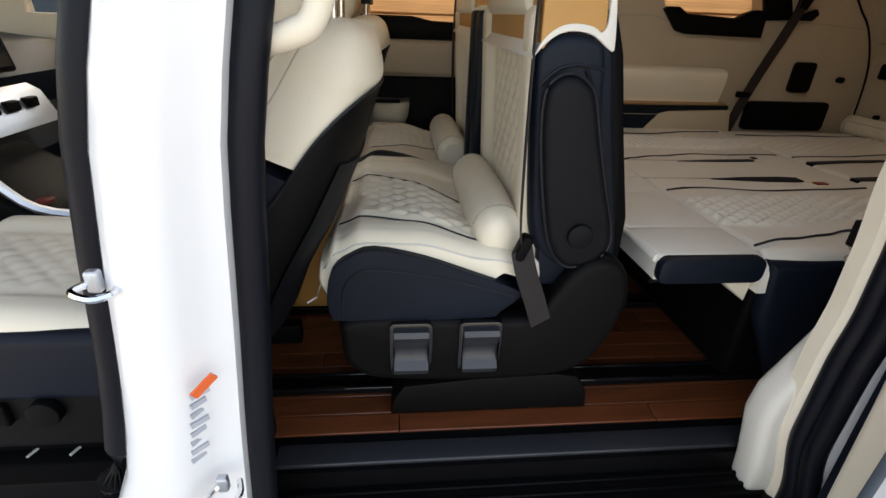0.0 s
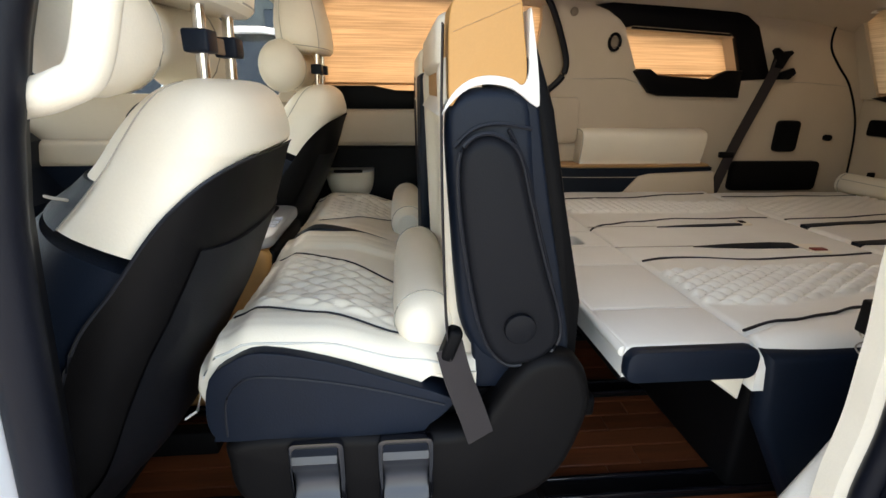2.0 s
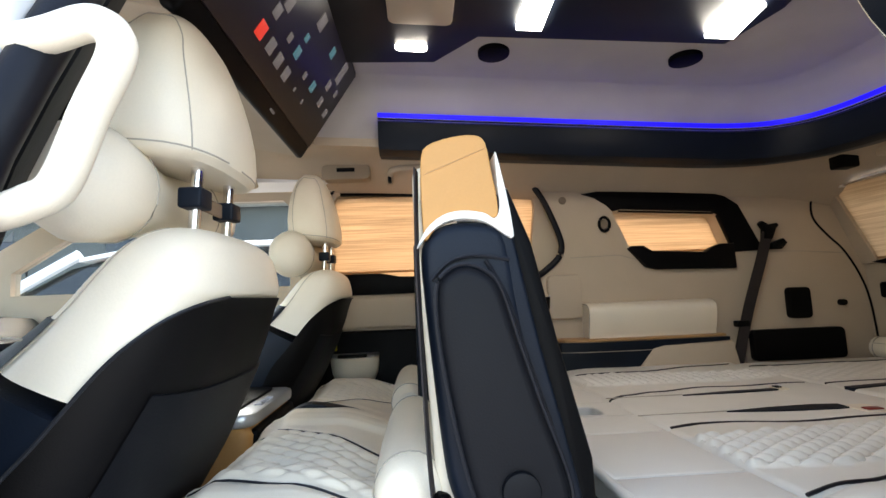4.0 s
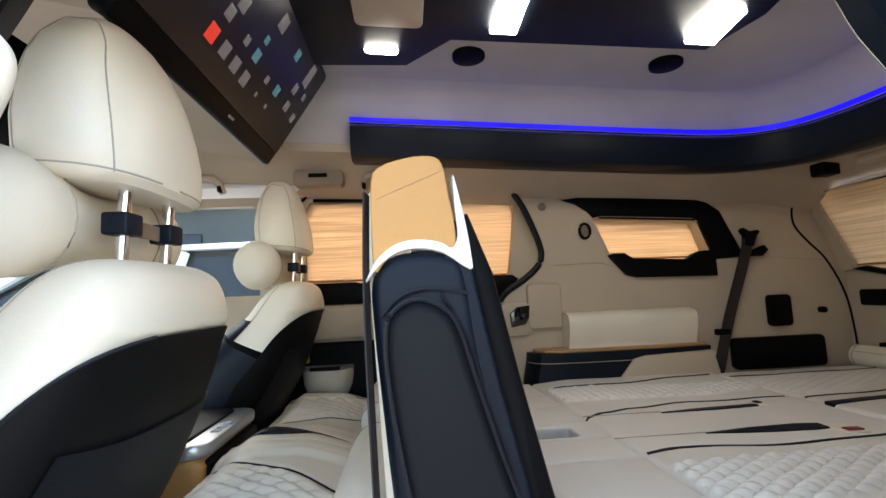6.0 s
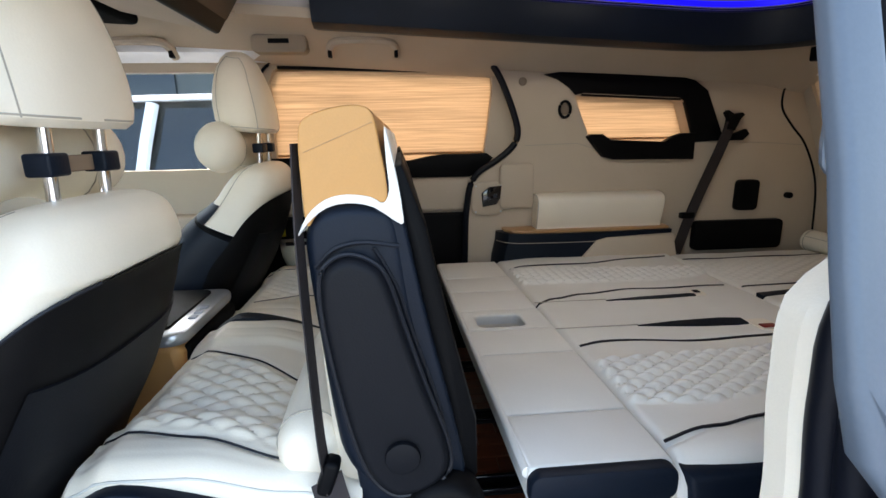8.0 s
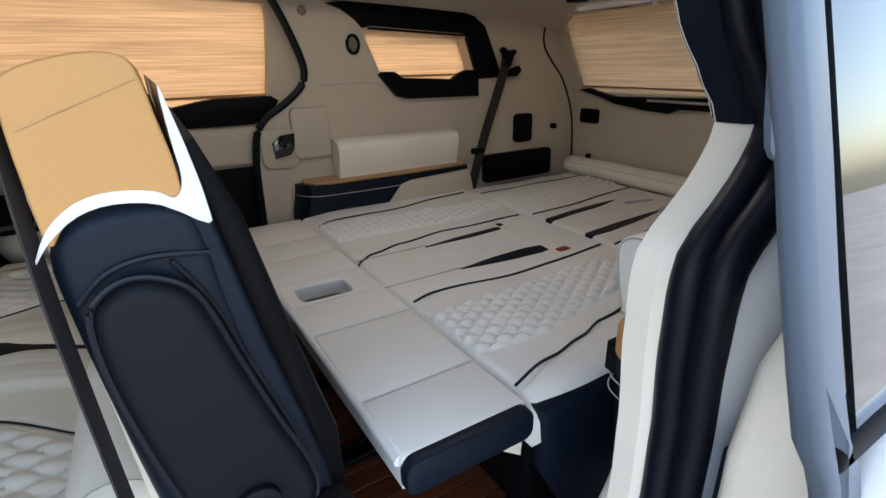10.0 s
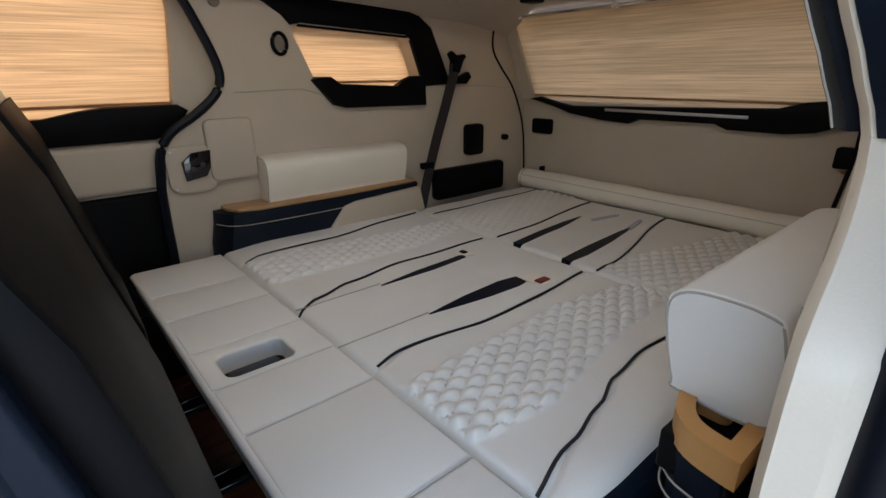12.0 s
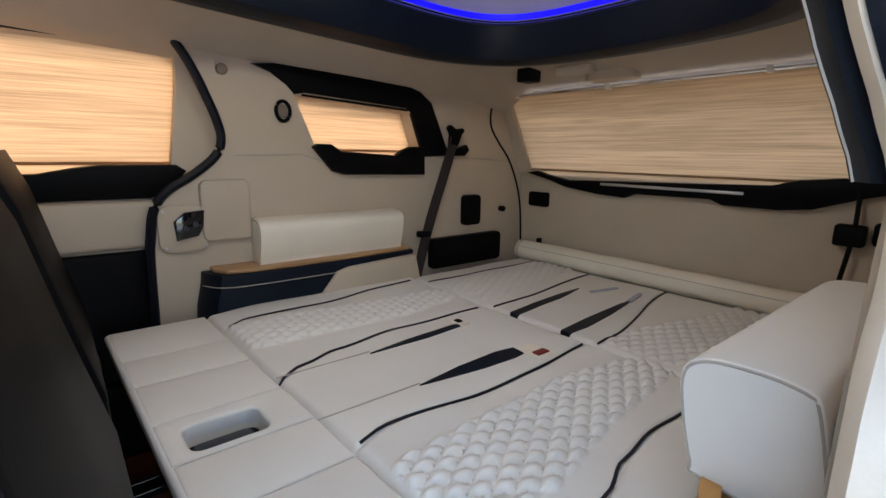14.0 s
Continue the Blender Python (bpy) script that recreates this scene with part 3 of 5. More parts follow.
structure("rear_header", rbox(2.45, 2.6, 1.0, 2.55, 1.262, 1.74, 0.02), PAINT, "white body above the rear window", "body panel")
structure("front_header", rbox(-1.22, -1.12, 1.0, 2.55, 1.27, 1.74, 0.02), PAINT, "white body above the windscreen", "body panel")
structure("body_side", rbox(-1.3, 2.62, 2.60, 2.66, -0.1, 0.92, 0.03), PAINT, "white outer flank on the far side", "body panel")
structure("body_side", rbox(1.50, 2.62, 0.90, 0.96, -0.1, 0.92, 0.02), PAINT, "white outer rear flank", "body panel")
structure("underbody", rbox(-1.3, 2.6, 1.12, 2.6, -0.12, 0.05, 0.02), BLACK, "black underbody", "body panel")

# ---- pillars of the open side ----
BF = [(-0.2, -0.17), (0.2, -0.055), (0.3, 0.003), (0.38, 0.032), (0.54, 0.060), (0.69, 0.080), (0.86, 0.108), (0.97, 0.136), (1.38, 0.23)]
BR = [(-0.2, 0.153), (0.26, 0.190), (0.40, 0.201), (0.58, 0.219), (0.82, 0.241), (0.985, 0.269), (1.38, 0.348)]


def lean(z):
    return 0.14 * smooth(0.85, 1.5, z)


zs = [-0.2 + 0.08 * i for i in range(20)]
rings = []
for z in zs:
    f, r = lerp(BF, z), lerp(BR, z)
    k = lean(z)
    m = f + (r - f) * 0.62
    rings.append([(f, 0.95 + k, z), (f + 0.005, 0.88 + k, z), (f + 0.018, 0.860 + k, z), (f + 0.035, 0.850 + k, z), (m - 0.035, 0.841 + k, z), (m - 0.012, 0.844 + k, z), (m + 0.005, 0.858 + k, z), (m + 0.022, 0.878 + k, z), (m + 0.035, 0.887 + k, z), (r - 0.005, 0.895 + k, z), (r, 0.96 + k, z), (r - 0.02, 1.0 + k, z), (f + 0.02, 1.0 + k, z)])
bpil = structure("pillar_1", loft(rings), PAINT, "white painted centre door pillar with a warning label", "pillar")
part("seal", tube([(lerp(BF, z) - 0.022, 0.925 + lean(z), z) for z in zs], 0.024, 14), RUBBER, bpil, "black rubber door seal")
part("seal", tube([(lerp(BR, z) + 0.012, 0.930 + lean(z), z) for z in zs], 0.022, 14), RUBBER, bpil, "black rubber door seal")
rings = []
for z in zs:
    f, r, k = lerp(BF, z), lerp(BR, z), lean(z)
    rings.append([(f - 0.02, 0.97 + k, z), (f - 0.02, 1.02 + k, z), (f + 0.03, 1.04 + k, z), (r - 0.045, 1.04 + k, z), (r - 0.02, 1.02 + k, z), (r - 0.005, 0.985 + k, z)])
part("inner_trim", loft(rings), CHARCOAL, bpil, "dark inner pillar trim")
lab = [rbox(0.136, 0.172, 0.869, 0.8735, 0.535, 0.546, 0, rot=((0.15, 0.87, 0.54), 0, -38, 30))]
for i in range(8):
    zz = 0.515 - i * 0.017
    a, b, nn = Vector((0.130 - 0.003 * i, 0.876, zz)), Vector((0.147 - 0.003 * i - 0.004 * (i % 3), 0.894, zz)), Vector((0.0011, -0.0010, 0))
    lab.append(loft([[a - nn, b - nn, b + nn, a + nn], [v + Vector((-0.001, 0, 0.007)) for v in (a - nn, b - nn, b + nn, a + nn)]]))
for i, b in enumerate(lab):
    b.transform(Matrix.Translation((0.031, -0.022, -0.004)))
    part("label_bar" if i else "label_head", b, GREYPRINT if i else ORANGE, bpil, "unreadable grey print" if i else "orange label header")
for x, z in ((0.170, 0.340), (0.085, 0.690)):
    st = part("striker", tube(curve([(x, 0.862, z), (x - 0.012, 0.838, z), (x + 0.014, 0.826, z - 0.003), (x + 0.03, 0.842, z - 0.004), (x + 0.022, 0.868, z - 0.004)], 4), 0.0045), CHROME, bpil, "chrome door striker")
    part("striker_plate", rbox(x - 0.006, x + 0.010, 0.852, 0.866, z - 0.012, z + 0.016, 0.004), SATIN, st)
part("grab_handle", tube(curve([(0.20, 1.0, 1.10), (0.26, 0.975, 1.106), (0.324, 0.962, 1.112), (0.362, 0.96, 1.122), (0.383, 0.96, 1.112), (0.387, 0.96, 1.088), (0.366, 0.96, 1.037), (0.342, 0.96, 0.972), (0.318, 0.96, 0.955), (0.28, 0.965, 0.945), (0.20, 0.985, 0.935)], 6), 0.0165, 12, 1.0, (0, 1, 0)), CREAM, bpil, "cream leather grab handle")

CE = [(-0.2, 1.235), (0.1, 1.215), (0.3, 1.175), (0.45, 1.175), (0.56, 1.183), (0.65, 1.180), (0.79, 1.168), (0.85, 1.166), (0.88, 1.173), (0.90, 1.192), (0.925, 1.225), (0.95, 1.262), (0.975, 1.290), (1.0, 1.305), (1.02, 1.300), (1.05, 1.280), (1.10, 1.255), (1.2, 1.235), (1.38, 1.22)]
zs2 = [-0.2 + 0.02 * i for i in range(80)]
trim_r, pad_r, jamb_r, seal_p, seal_q, navy_r = [], [], [], [], [], []
for z in zs2:
    e, k = interp(CE, z), lean(z)
    trim_r.append([(e + 0.32, 1.015 + k, z), (e + 0.08, 1.012 + k, z), (e + 0.02, 1.004 + k, z), (e, 0.994 + k, z), (e + 0.002, 0.966 + k, z), (e + 0.012, 0.956 + k, z), (e + 0.06, 0.952 + k, z), (e + 0.32, 0.952 + k, z)])
    jamb_r.append([(e + 0.03, 0.95 + k, z), (e + 0.035, 0.905 + k, z), (e + 0.07, 0.896 + k, z), (e + 0.42, 0.892 + k, z), (e + 0.42, 0.95 + k, z)])
    seal_p.append((e + 0.022, 0.943 + k, z))
    seal_q.append((e + 0.030, 0.915 + k, z))
cpil = structure("pillar_2", loft(trim_r), CREAM, "cream leather covered rear door pillar", "pillar")
part("jamb", loft(jamb_r), PAINT, cpil, "white painted door jamb")
part("seal", tube(seal_p, 0.018, 14, 1.0, (0, 1, 0)), RUBBER, cpil, "black rubber door seal")
part("seal", tube(seal_q, 0.019, 14, 1.0, (0, 1, 0)), RUBBER, cpil)
part("outer_cover", loft([[(interp(CE, z) - 0.004, 0.990 + lean(z), z), (interp(CE, z) - 0.002, 0.962 + lean(z), z), (interp(CE, z) + 0.010, 0.950 + lean(z), z), (interp(CE, z) + 0.08, 0.946 + lean(z), z), (interp(CE, z) + 0.08, 0.96 + lean(z), z), (interp(CE, z) + 0.012, 0.99 + lean(z), z)] for z in zs2 if z > 0.985]), NAVY, cpil, "navy leather outer pillar cover")
part("upper_trim", loft([[(e + 0.02, 1.016 + lean(z), z), (e + 0.05, 1.034 + lean(z), z), (e + 0.16, 1.036 + lean(z), z), (e + 0.16, 1.0 + lean(z), z), (e + 0.03, 1.0 + lean(z), z)] for z, e in [(z, interp(CE, z) + 0.012) for z in zs2 if z > 0.99]]), NAVY, cpil, "navy leather upper pillar trim")
part("stitching", tube([(interp(CE, z) + 0.055, 1.0305 + lean(z), z) for z in zs2 if z > 0.99], 0.0012), STITCH, cpil)
part("stitching", tube([(interp(CE, z) + 0.07, 1.0115 + lean(z), z) for z in zs2 if z < 0.9], 0.0018), GREYSTITCH, cpil)
part("lower_cover", prism([(1.27, 0.58), (1.22, 0.47), (1.15, 0.34), (1.142, 0.28), (1.165, 0.16), (1.175, 0.08), (1.45, 0.08), (1.45, 0.58)], 0.97, 1.04, "y", 0.02, 3), PALE, cpil, "cream padded lower pillar cover")
part("plug", disc((1.305, 0.892, 0.46), 0.017, 0.012), RUBBER, cpil, "black rubber plug")

# open sliding door, slid back outside
DOORGREY = surface("blue-grey door rubber", (0.075, 0.095, 0.12), 0.45, var=0.12, scale=3, bump=0.05)
def tumble(bm):
    """The upper door leans in towards the roof."""
    for v in bm.verts:
        h = max(0.0, v.co.z - 0.88)
        v.co.x += 0.027 + 0.38 * min(h, 0.22)
        v.co.y += 0.30 * h - 0.022
    return bm


sdoor = thing("sliding_door", (1.6, 0.80, 0.0), "open white sliding door with a blue-grey edge frame", "door")
part("skin", rbox(1.13, 2.2, 0.715, 0.78, -0.05, 0.84, 0.02), PAINT, sdoor)
ef = [(0.92, 1.40), (0.95, 1.40), (0.961, 1.06), (0.975, 1.02), (0.991, 0.97), (1.011, 0.91), (1.033, 0.87), (1.08, 0.82), (1.115, 0.77), (1.14, 0.70), (1.16, 0.60), (1.165, -0.05), (1.10, -0.05), (1.10, 0.62), (1.092, 0.70), (1.07, 0.77), (1.04, 0.82), (0.997, 0.87), (0.98, 0.91), (0.96, 0.97), (0.945, 1.02), (0.93, 1.06)]
part("edge_frame", tumble(prism(ef, 0.782, 0.80, "y", 0.006, 3)), DOORGREY, sdoor, "blue-grey rubber edge frame")
for k in (0.33, 0.66):
    part("edge_seal", tumble(tube(curve([(0.922 + 0.04 * k, 0.799, 1.39), (0.931 + 0.042 * k, 0.799, 1.06), (0.947 + 0.04 * k, 0.799, 1.02), (0.962 + 0.04 * k, 0.799, 0.97), (0.983 + 0.04 * k, 0.799, 0.91), (1.005 + 0.04 * k, 0.799, 0.865), (1.075 + 0.045 * k, 0.799, 0.77), (1.10 + 0.06 * k, 0.799, 0.6), (1.10 + 0.065 * k, 0.799, 0.1)], 6), 0.006, 8)), DOORGREY, sdoor)
part("window", tumble(prism([(1.055, 0.85), (1.0, 0.97), (0.968, 1.06), (0.958, 1.38), (2.1, 1.38), (2.1, 0.85)], 0.784, 0.788, "y")), PRIVACY, sdoor, "dark privacy glass")
part("window_bead", tumble(tube([(1.038, 0.793, 0.87), (0.996, 0.793, 0.97), (0.966, 0.793, 1.06), (0.954, 0.793, 1.38)], 0.005)), BLACK, sdoor)
part("window_sill", rbox(1.06, 2.1, 0.76, 0.785, 0.835, 0.86, 0.006), BLACK, sdoor)
part("inner_panel", prism([(1.21, 0.2), (1.19, 0.55), (1.18, 0.70), (1.20, 0.80), (1.26, 0.85), (2.1, 0.88), (2.1, 0.2)], 0.78, 0.875, "y", 0.02, 3), CREAM, sdoor, "cream leather door panel")
part("lower_panel", prism([(1.22, 0.0), (1.205, 0.4), (1.20, 0.69), (2.1, 0.72), (2.1, 0.0)], 0.80, 0.885, "y", 0.012), NAVY, sdoor, "navy leather lower panel")
part("track", rbox(1.30, 2.3, 0.885, 0.905, 0.90, 0.93, 0.004), SATIN, sdoor, "metal door track")

# ---- front cabin ----
structure("dashboard", prism([(-1.25, 0.2), (-0.75, 0.35), (-0.70, 0.55), (-0.78, 0.66), (-0.76, 0.76), (-0.85, 0.84), (-1.25, 0.88)], 1.02, 2.50, "y", 0.03, 3), NAVY, "dark navy dashboard with a padded top", "dashboard")
structure("front_bulkhead", rbox(-1.35, -1.25, 1.0, 2.58, -0.1, 0.9, 0.02), BLACK, "black front bulkhead under the windscreen", "wall")
scr = thing("dashboard_screen", (-0.70, 1.60, 0.82), "wide dark display standing on the dashboard", "screen")
part("bezel", rbox(-0.73, -0.70, 1.25, 1.98, 0.78, 0.94, 0.01, rot=((-0.72, 1.6, 0.8), 0, -10, 0)), BLACK, scr)
part("display", rbox(-0.702, -0.697, 1.27, 1.96, 0.795, 0.925, 0, rot=((-0.72, 1.6, 0.8), 0, -10, 0)), GLOSS, scr)
cc = thing("center_console", (-0.4, YC, FLOOR), "front centre console with silver and tan trim", "console")
part("body", prism([(-0.8, 0.15), (0.05, 0.15), (0.05, 0.5), (-0.2, 0.56), (-0.5, 0.46), (-0.75, 0.6), (-0.8, 0.66)], 1.60, 1.95, "y", 0.03, 3), BLACK, cc)
part("tan_trim", prism([(-0.75, 0.36), (-0.25, 0.36), (-0.22, 0.41), (-0.72, 0.42)], 1.585, 1.605, "y", 0.005), TAN, cc, "tan side strip")
part("silver_frame", tube(curve([(-0.78, 1.6, 0.68), (-0.62, 1.595, 0.60), (-0.5, 1.595, 0.49), (-0.3, 1.595, 0.47), (-0.2, 1.6, 0.50)], 5), 0.012), SATIN, cc, "silver edge trim")
part("switch_panel", prism([(-0.735, 0.74), (-0.70, 0.72), (-0.66, 0.63), (-0.70, 0.62)], 1.50, 2.05, "y", 0.006), SATIN, cc, "silver switch panel")
for i in range(6):
    part("switch", rbox(-0.70, -0.675, 1.54 + i * 0.08, 1.59 + i * 0.08, 0.68, 0.71, 0.005), BLACK, cc)
part("dial", disc((-0.68, 1.53, 0.72), 0.022, 0.03, "x"), CHROME, cc)
part("selector", rbox(-0.5, -0.42, 1.74, 1.82, 0.48, 0.55, 0.02), GLOSS, cc)
part("red_button", disc((-0.52, 1.66, 0.488), 0.022, 0.012, "z"), RED, cc)
mat_ = thing("floor_mat", (-0.5, 1.3, FLOOR), "black quilted floor mat with pale stitching", "mat")
part("pad", rbox(-0.75, 0.0, 1.06, 1.58, FLOOR - 0.005, FLOOR + 0.015, 0.006), CARPET, mat_)
for i in range(9):
    part("stitch_line", tube([(-0.7 + i * 0.08, 1.08, FLOOR + 0.016), (-0.62 + i * 0.08, 1.3, FLOOR + 0.016), (-0.7 + i * 0.08, 1.55, FLOOR + 0.016)], 0.003), STITCH, mat_)
ws = structure("windscreen", loft([[(-1.25, y, 0.88) for y in (1.02, 2.53)] + [(-1.245, y, 0.88) for y in (2.53, 1.02)], [(-0.85, y, 1.30) for y in (1.08, 2.47)] + [(-0.845, y, 1.30) for y in (2.47, 1.08)]]), WINDOW, "raked clear windscreen", "window")
ws.visible_shadow = False


# ---- second row seats ----
def seat_top(x):
    return interp([(0.255, 0.47), (0.272, 0.54), (0.30, 0.578), (0.35, 0.600), (0.45, 0.597), (0.60, 0.562), (0.70, 0.540)], x)


def second_row_seat(mirror, label):
    s = thing("captain_seat", (0.55, 1.45, FLOOR), label, "car seat", "second row seats", mirror=mirror)

    def P(name, bm, m, parent=s, lab=""):
        low = mirror and (name == "cushion" or parent.name.startswith("cushion"))
        bm.transform(Matrix.Translation((-0.01, 0, -0.025) if low else (0.015, 0, 0.012)))
        return part(name, bm, m, parent, lab, mirror)
    Y0, Y1 = 1.160, 1.735
    base = [(0.310, 0.418), (0.303, 0.378), (0.307, 0.323), (0.330, 0.293), (0.385, 0.268), (0.585, 0.256), (0.745, 0.263), (0.815, 0.288), (0.860, 0.348), (0.887, 0.443), (0.883, 0.493), (0.865, 0.533), (0.830, 0.551), (0.785, 0.541), (0.750, 0.503), (0.720, 0.453), (0.685, 0.420), (0.585, 0.416), (0.405, 0.426)]
    outer = [(p.x, p.y) for p in curve([(x, z, 0) for x, z in base], 3, True)]
    sb = P("seat_base", prism(outer, 1.135, 1.20, "y", 0.02, 4), BROWN, s, "dark brown moulded side cover")
    P("inner_base", prism([(0.30, 0.40), (0.34, 0.24), (0.82, 0.24), (0.88, 0.42), (0.82, 0.47)], 1.20, Y1 - 0.02, "y", 0.01), BLACK)
    for x0, x1 in ((0.408, 0.480), (0.548, 0.622)):
        rec = P("lever_recess", prism(round_rect(x0 - 0.008, x1 + 0.008, 0.292, 0.418, 0.012), 1.128, 1.15, "y", 0.004), GLOSS, sb)
        sec = [(1.128, 0.410), (1.113, 0.408), (1.108, 0.397), (1.116, 0.379), (1.127, 0.362), (1.127, 0.344), (1.118, 0.330), (1.110, 0.316), (1.114, 0.304), (1.135, 0.300)]
        P("lever", prism([(y, z) for y, z in sec], x0, x1, "x", 0.004), LEVER, rec, "dark chrome rocker lever")
    P("rail_cover", prism([(0.400, 0.143), (0.405, 0.183), (0.430, 0.223), (0.585, 0.238), (0.775, 0.245), (0.825, 0.236), (0.855, 0.188), (0.860, 0.143)], 1.165, 1.24, "y", 0.006), BROWN, s, "dark brown rail cover")
    P("hinge_block", rbox(0.87, 0.925, 1.20, 1.24, 0.385, 0.425, 0.008), BLACK, s)
    # cushion

    def near_line(x):
        return 1.265 - 0.052 * (x - 0.28) / 0.29

    def far_line(x):
        return 1.58 - 0.13 * max(0.0, (x - 0.28) / 0.29) ** 1.4

    def top(x, y):
        d = min(y - Y0, Y1 - y)
        z = seat_top(x) - edge_drop(d, 0.045)
        u = (y - (Y0 + Y1) / 2)
        inner = smooth(0.010, 0.03, y - near_line(x)) * smooth(0.010, 0.03, far_line(x) - y) * smooth(0.30, 0.36, x) * smooth(0.70, 0.66, x)
        z -= 0.012 * smooth(0.17, 0.13, abs(u))
        z += 0.0085 * inner * quilt(x - 0.3, u, 0.060, 0.040)
        rib = smooth(0.34, 0.30, x) + smooth(0.14, 0.16, abs(u)) * smooth(0.27, 0.24, abs(u))
        z -= 0.0018 * min(1.0, rib) * abs(math.cos(math.pi * u / 0.042)) ** 8
        z -= 0.005 * (math.exp(-((y - near_line(x)) / 0.006) ** 2) + math.exp(-((y - far_line(x)) / 0.006) ** 2))
        return z
    cf = field(0.258, 0.70, Y0, Y1, 110, 140, top, lambda x: 0.415 + 0.10 * smooth(0.52, 0.64, x))
    for v in cf.verts:
        if v.co.x < 0.30 and v.co.z < 0.50:
            v.co.x += 0.55 * (0.50 - v.co.z)
    cu = P("cushion", cf, CREAM, s, "cream quilted leather cushion")
    side = [(0.282, 0.467), (0.295, 0.531), (0.331, 0.561), (0.375, 0.574), (0.469, 0.555), (0.558, 0.522), (0.657, 0.482), (0.657, 0.463), (0.624, 0.433), (0.585, 0.418), (0.315, 0.418), (0.290, 0.428)]
    outl = [(p.x, p.y) for p in curve([(x, z, 0) for x, z in side], 3, True)]
    P("side_panel", prism(outl, 1.142, 1.20, "y", 0.018, 4), NAVY, cu, "navy leather side panel")
    P("side_panel", prism([(x, z + 0.03) for x, z in outl], Y1 - 0.03, Y1 + 0.012, "y", 0.012, 3), NAVY, cu, "navy leather inner side panel")
    P("seam", tube(curve([(0.31, 1.141, 0.43), (0.315, 1.141, 0.49), (0.335, 1.141, 0.522), (0.37, 1.141, 0.534), (0.467, 1.141, 0.521), (0.56, 1.141, 0.498), (0.648, 1.141, 0.470)], 5), 0.0018), DARKSTITCH, cu)
    for line in (near_line, far_line):
        P("piping", tube([(x, line(x), top(x, line(x)) + 0.003) for x in [0.262 + 0.02 * i for i in range(19)]], 0.0018), DARKSTITCH, cu)
    P("welt", tube([(x, Y0 + 0.006, top(x, Y0 + 0.006)) for x in [0.24 + 0.02 * i for i in range(23)]], 0.002), STITCH, cu)
    # backrest, leaning back
    prof = [(0.700, 0.498), (0.690, 0.598), (0.678, 0.748), (0.668, 0.888), (0.675, 0.922), (0.700, 0.938), (0.738, 0.941), (0.754, 0.985), (0.770, 0.973), (0.778, 0.918), (0.805, 0.778), (0.841, 0.618), (0.851, 0.528), (0.800, 0.485), (0.710, 0.475)]
    op = [(p.x, p.y) for p in curve([(x, z, 0) for x, z in prof], 3, True)]
    bk = P("backrest", prism(op, 1.175, Y1 - 0.005, "y", 0.03, 4), NAVY, s, "navy leather backrest")
    shell = [(0.810, 0.488), (0.875, 0.523), (0.873, 0.618), (0.835, 0.778), (0.805, 0.918), (0.775, 0.998), (0.750, 0.988), (0.775, 0.913), (0.800, 0.773), (0.835, 0.618)]
    P("back_shell", prism(shell, 1.19, Y1 - 0.02, "y", 0.008), BLACK, bk, "black rear shell")

    def front(u, v):
        # u: along the backrest, v: across
        w = v - (Y0 + Y1) / 2
        return 0.018 + 0.006 * smooth(0.15, 0.12, abs(w)) * quilt(u, w, 0.058, 0.05) + 0.02 * smooth(0.14, 0.2, abs(w)) - edge_drop(min(v - 1.19, Y1 - 0.02 - v, u + 0.0005, 0.4805 - u), 0.03)
    ff = field(0, 0.48, 1.19, Y1 - 0.02, 96, 110, front, lambda u: -0.02)
    ff.transform(Matrix.Translation((0.700, 0, 0.515)) @ Matrix(((-0.048, 0, -1, 0), (0, 1, 0, 0), (0.999, 0, -0.048, 0), (0, 0, 0, 1))))
    bmesh.ops.recalc_face_normals(ff, faces=ff.faces[:])
    fc = P("front_cushion", ff, CREAM, bk, "cream quilted backrest cushion")
    P("navy_strip", prism(round_rect(0.632, 0.66, 0.52, 0.98, 0.01), Y1 - 0.045, Y1 + 0.01, "y", 0.01), NAVY, bk)
    pad = [(0.667, 0.850), (0.682, 0.877), (0.708, 0.885), (0.737, 0.872), (0.753, 0.848), (0.770, 0.788), (0.796, 0.700), (0.823, 0.618), (0.827, 0.573), (0.807, 0.544), (0.775, 0.531), (0.742, 0.534), (0.712, 0.573), (0.690, 0.653), (0.670, 0.775)]
    pd = [(p.x, p.y) for p in curve([(x, z, 0) for x, z in pad], 4, True)]
    sp = P("side_pad", prism(pd, 1.146, 1.19, "y", 0.014, 4), CHARCOAL, bk, "charcoal leather side armrest pad")
    P("pad_piping", tube([(x, 1.156, z) for x, z in [(0.737 + (px - 0.737) * 1.03, 0.69 + (pz - 0.69) * 1.015) for px, pz in pd]] + [(0.737 + (pd[0][0] - 0.737) * 1.03, 1.156, 0.69 + (pd[0][1] - 0.69) * 1.015)], 0.003), DARKSTITCH, bk)
    P("cap", disc((0.762, 1.143, 0.600), 0.0245, 0.012, "y", 28, 0.003), CHARCOAL, sp, "round hinge cap")
    P("crease", tube(curve([(0.66, 1.170, 0.868), (0.685, 1.168, 0.892), (0.72, 1.168, 0.900), (0.768, 1.172, 0.893)], 5), 0.003), DARKSTITCH, bk)
    P("crease", tube(curve([(0.735, 1.168, 0.893), (0.762, 1.168, 0.84), (0.782, 1.168, 0.77), (0.815, 1.170, 0.66), (0.832, 1.172, 0.57)], 5), 0.003), DARKSTITCH, bk)
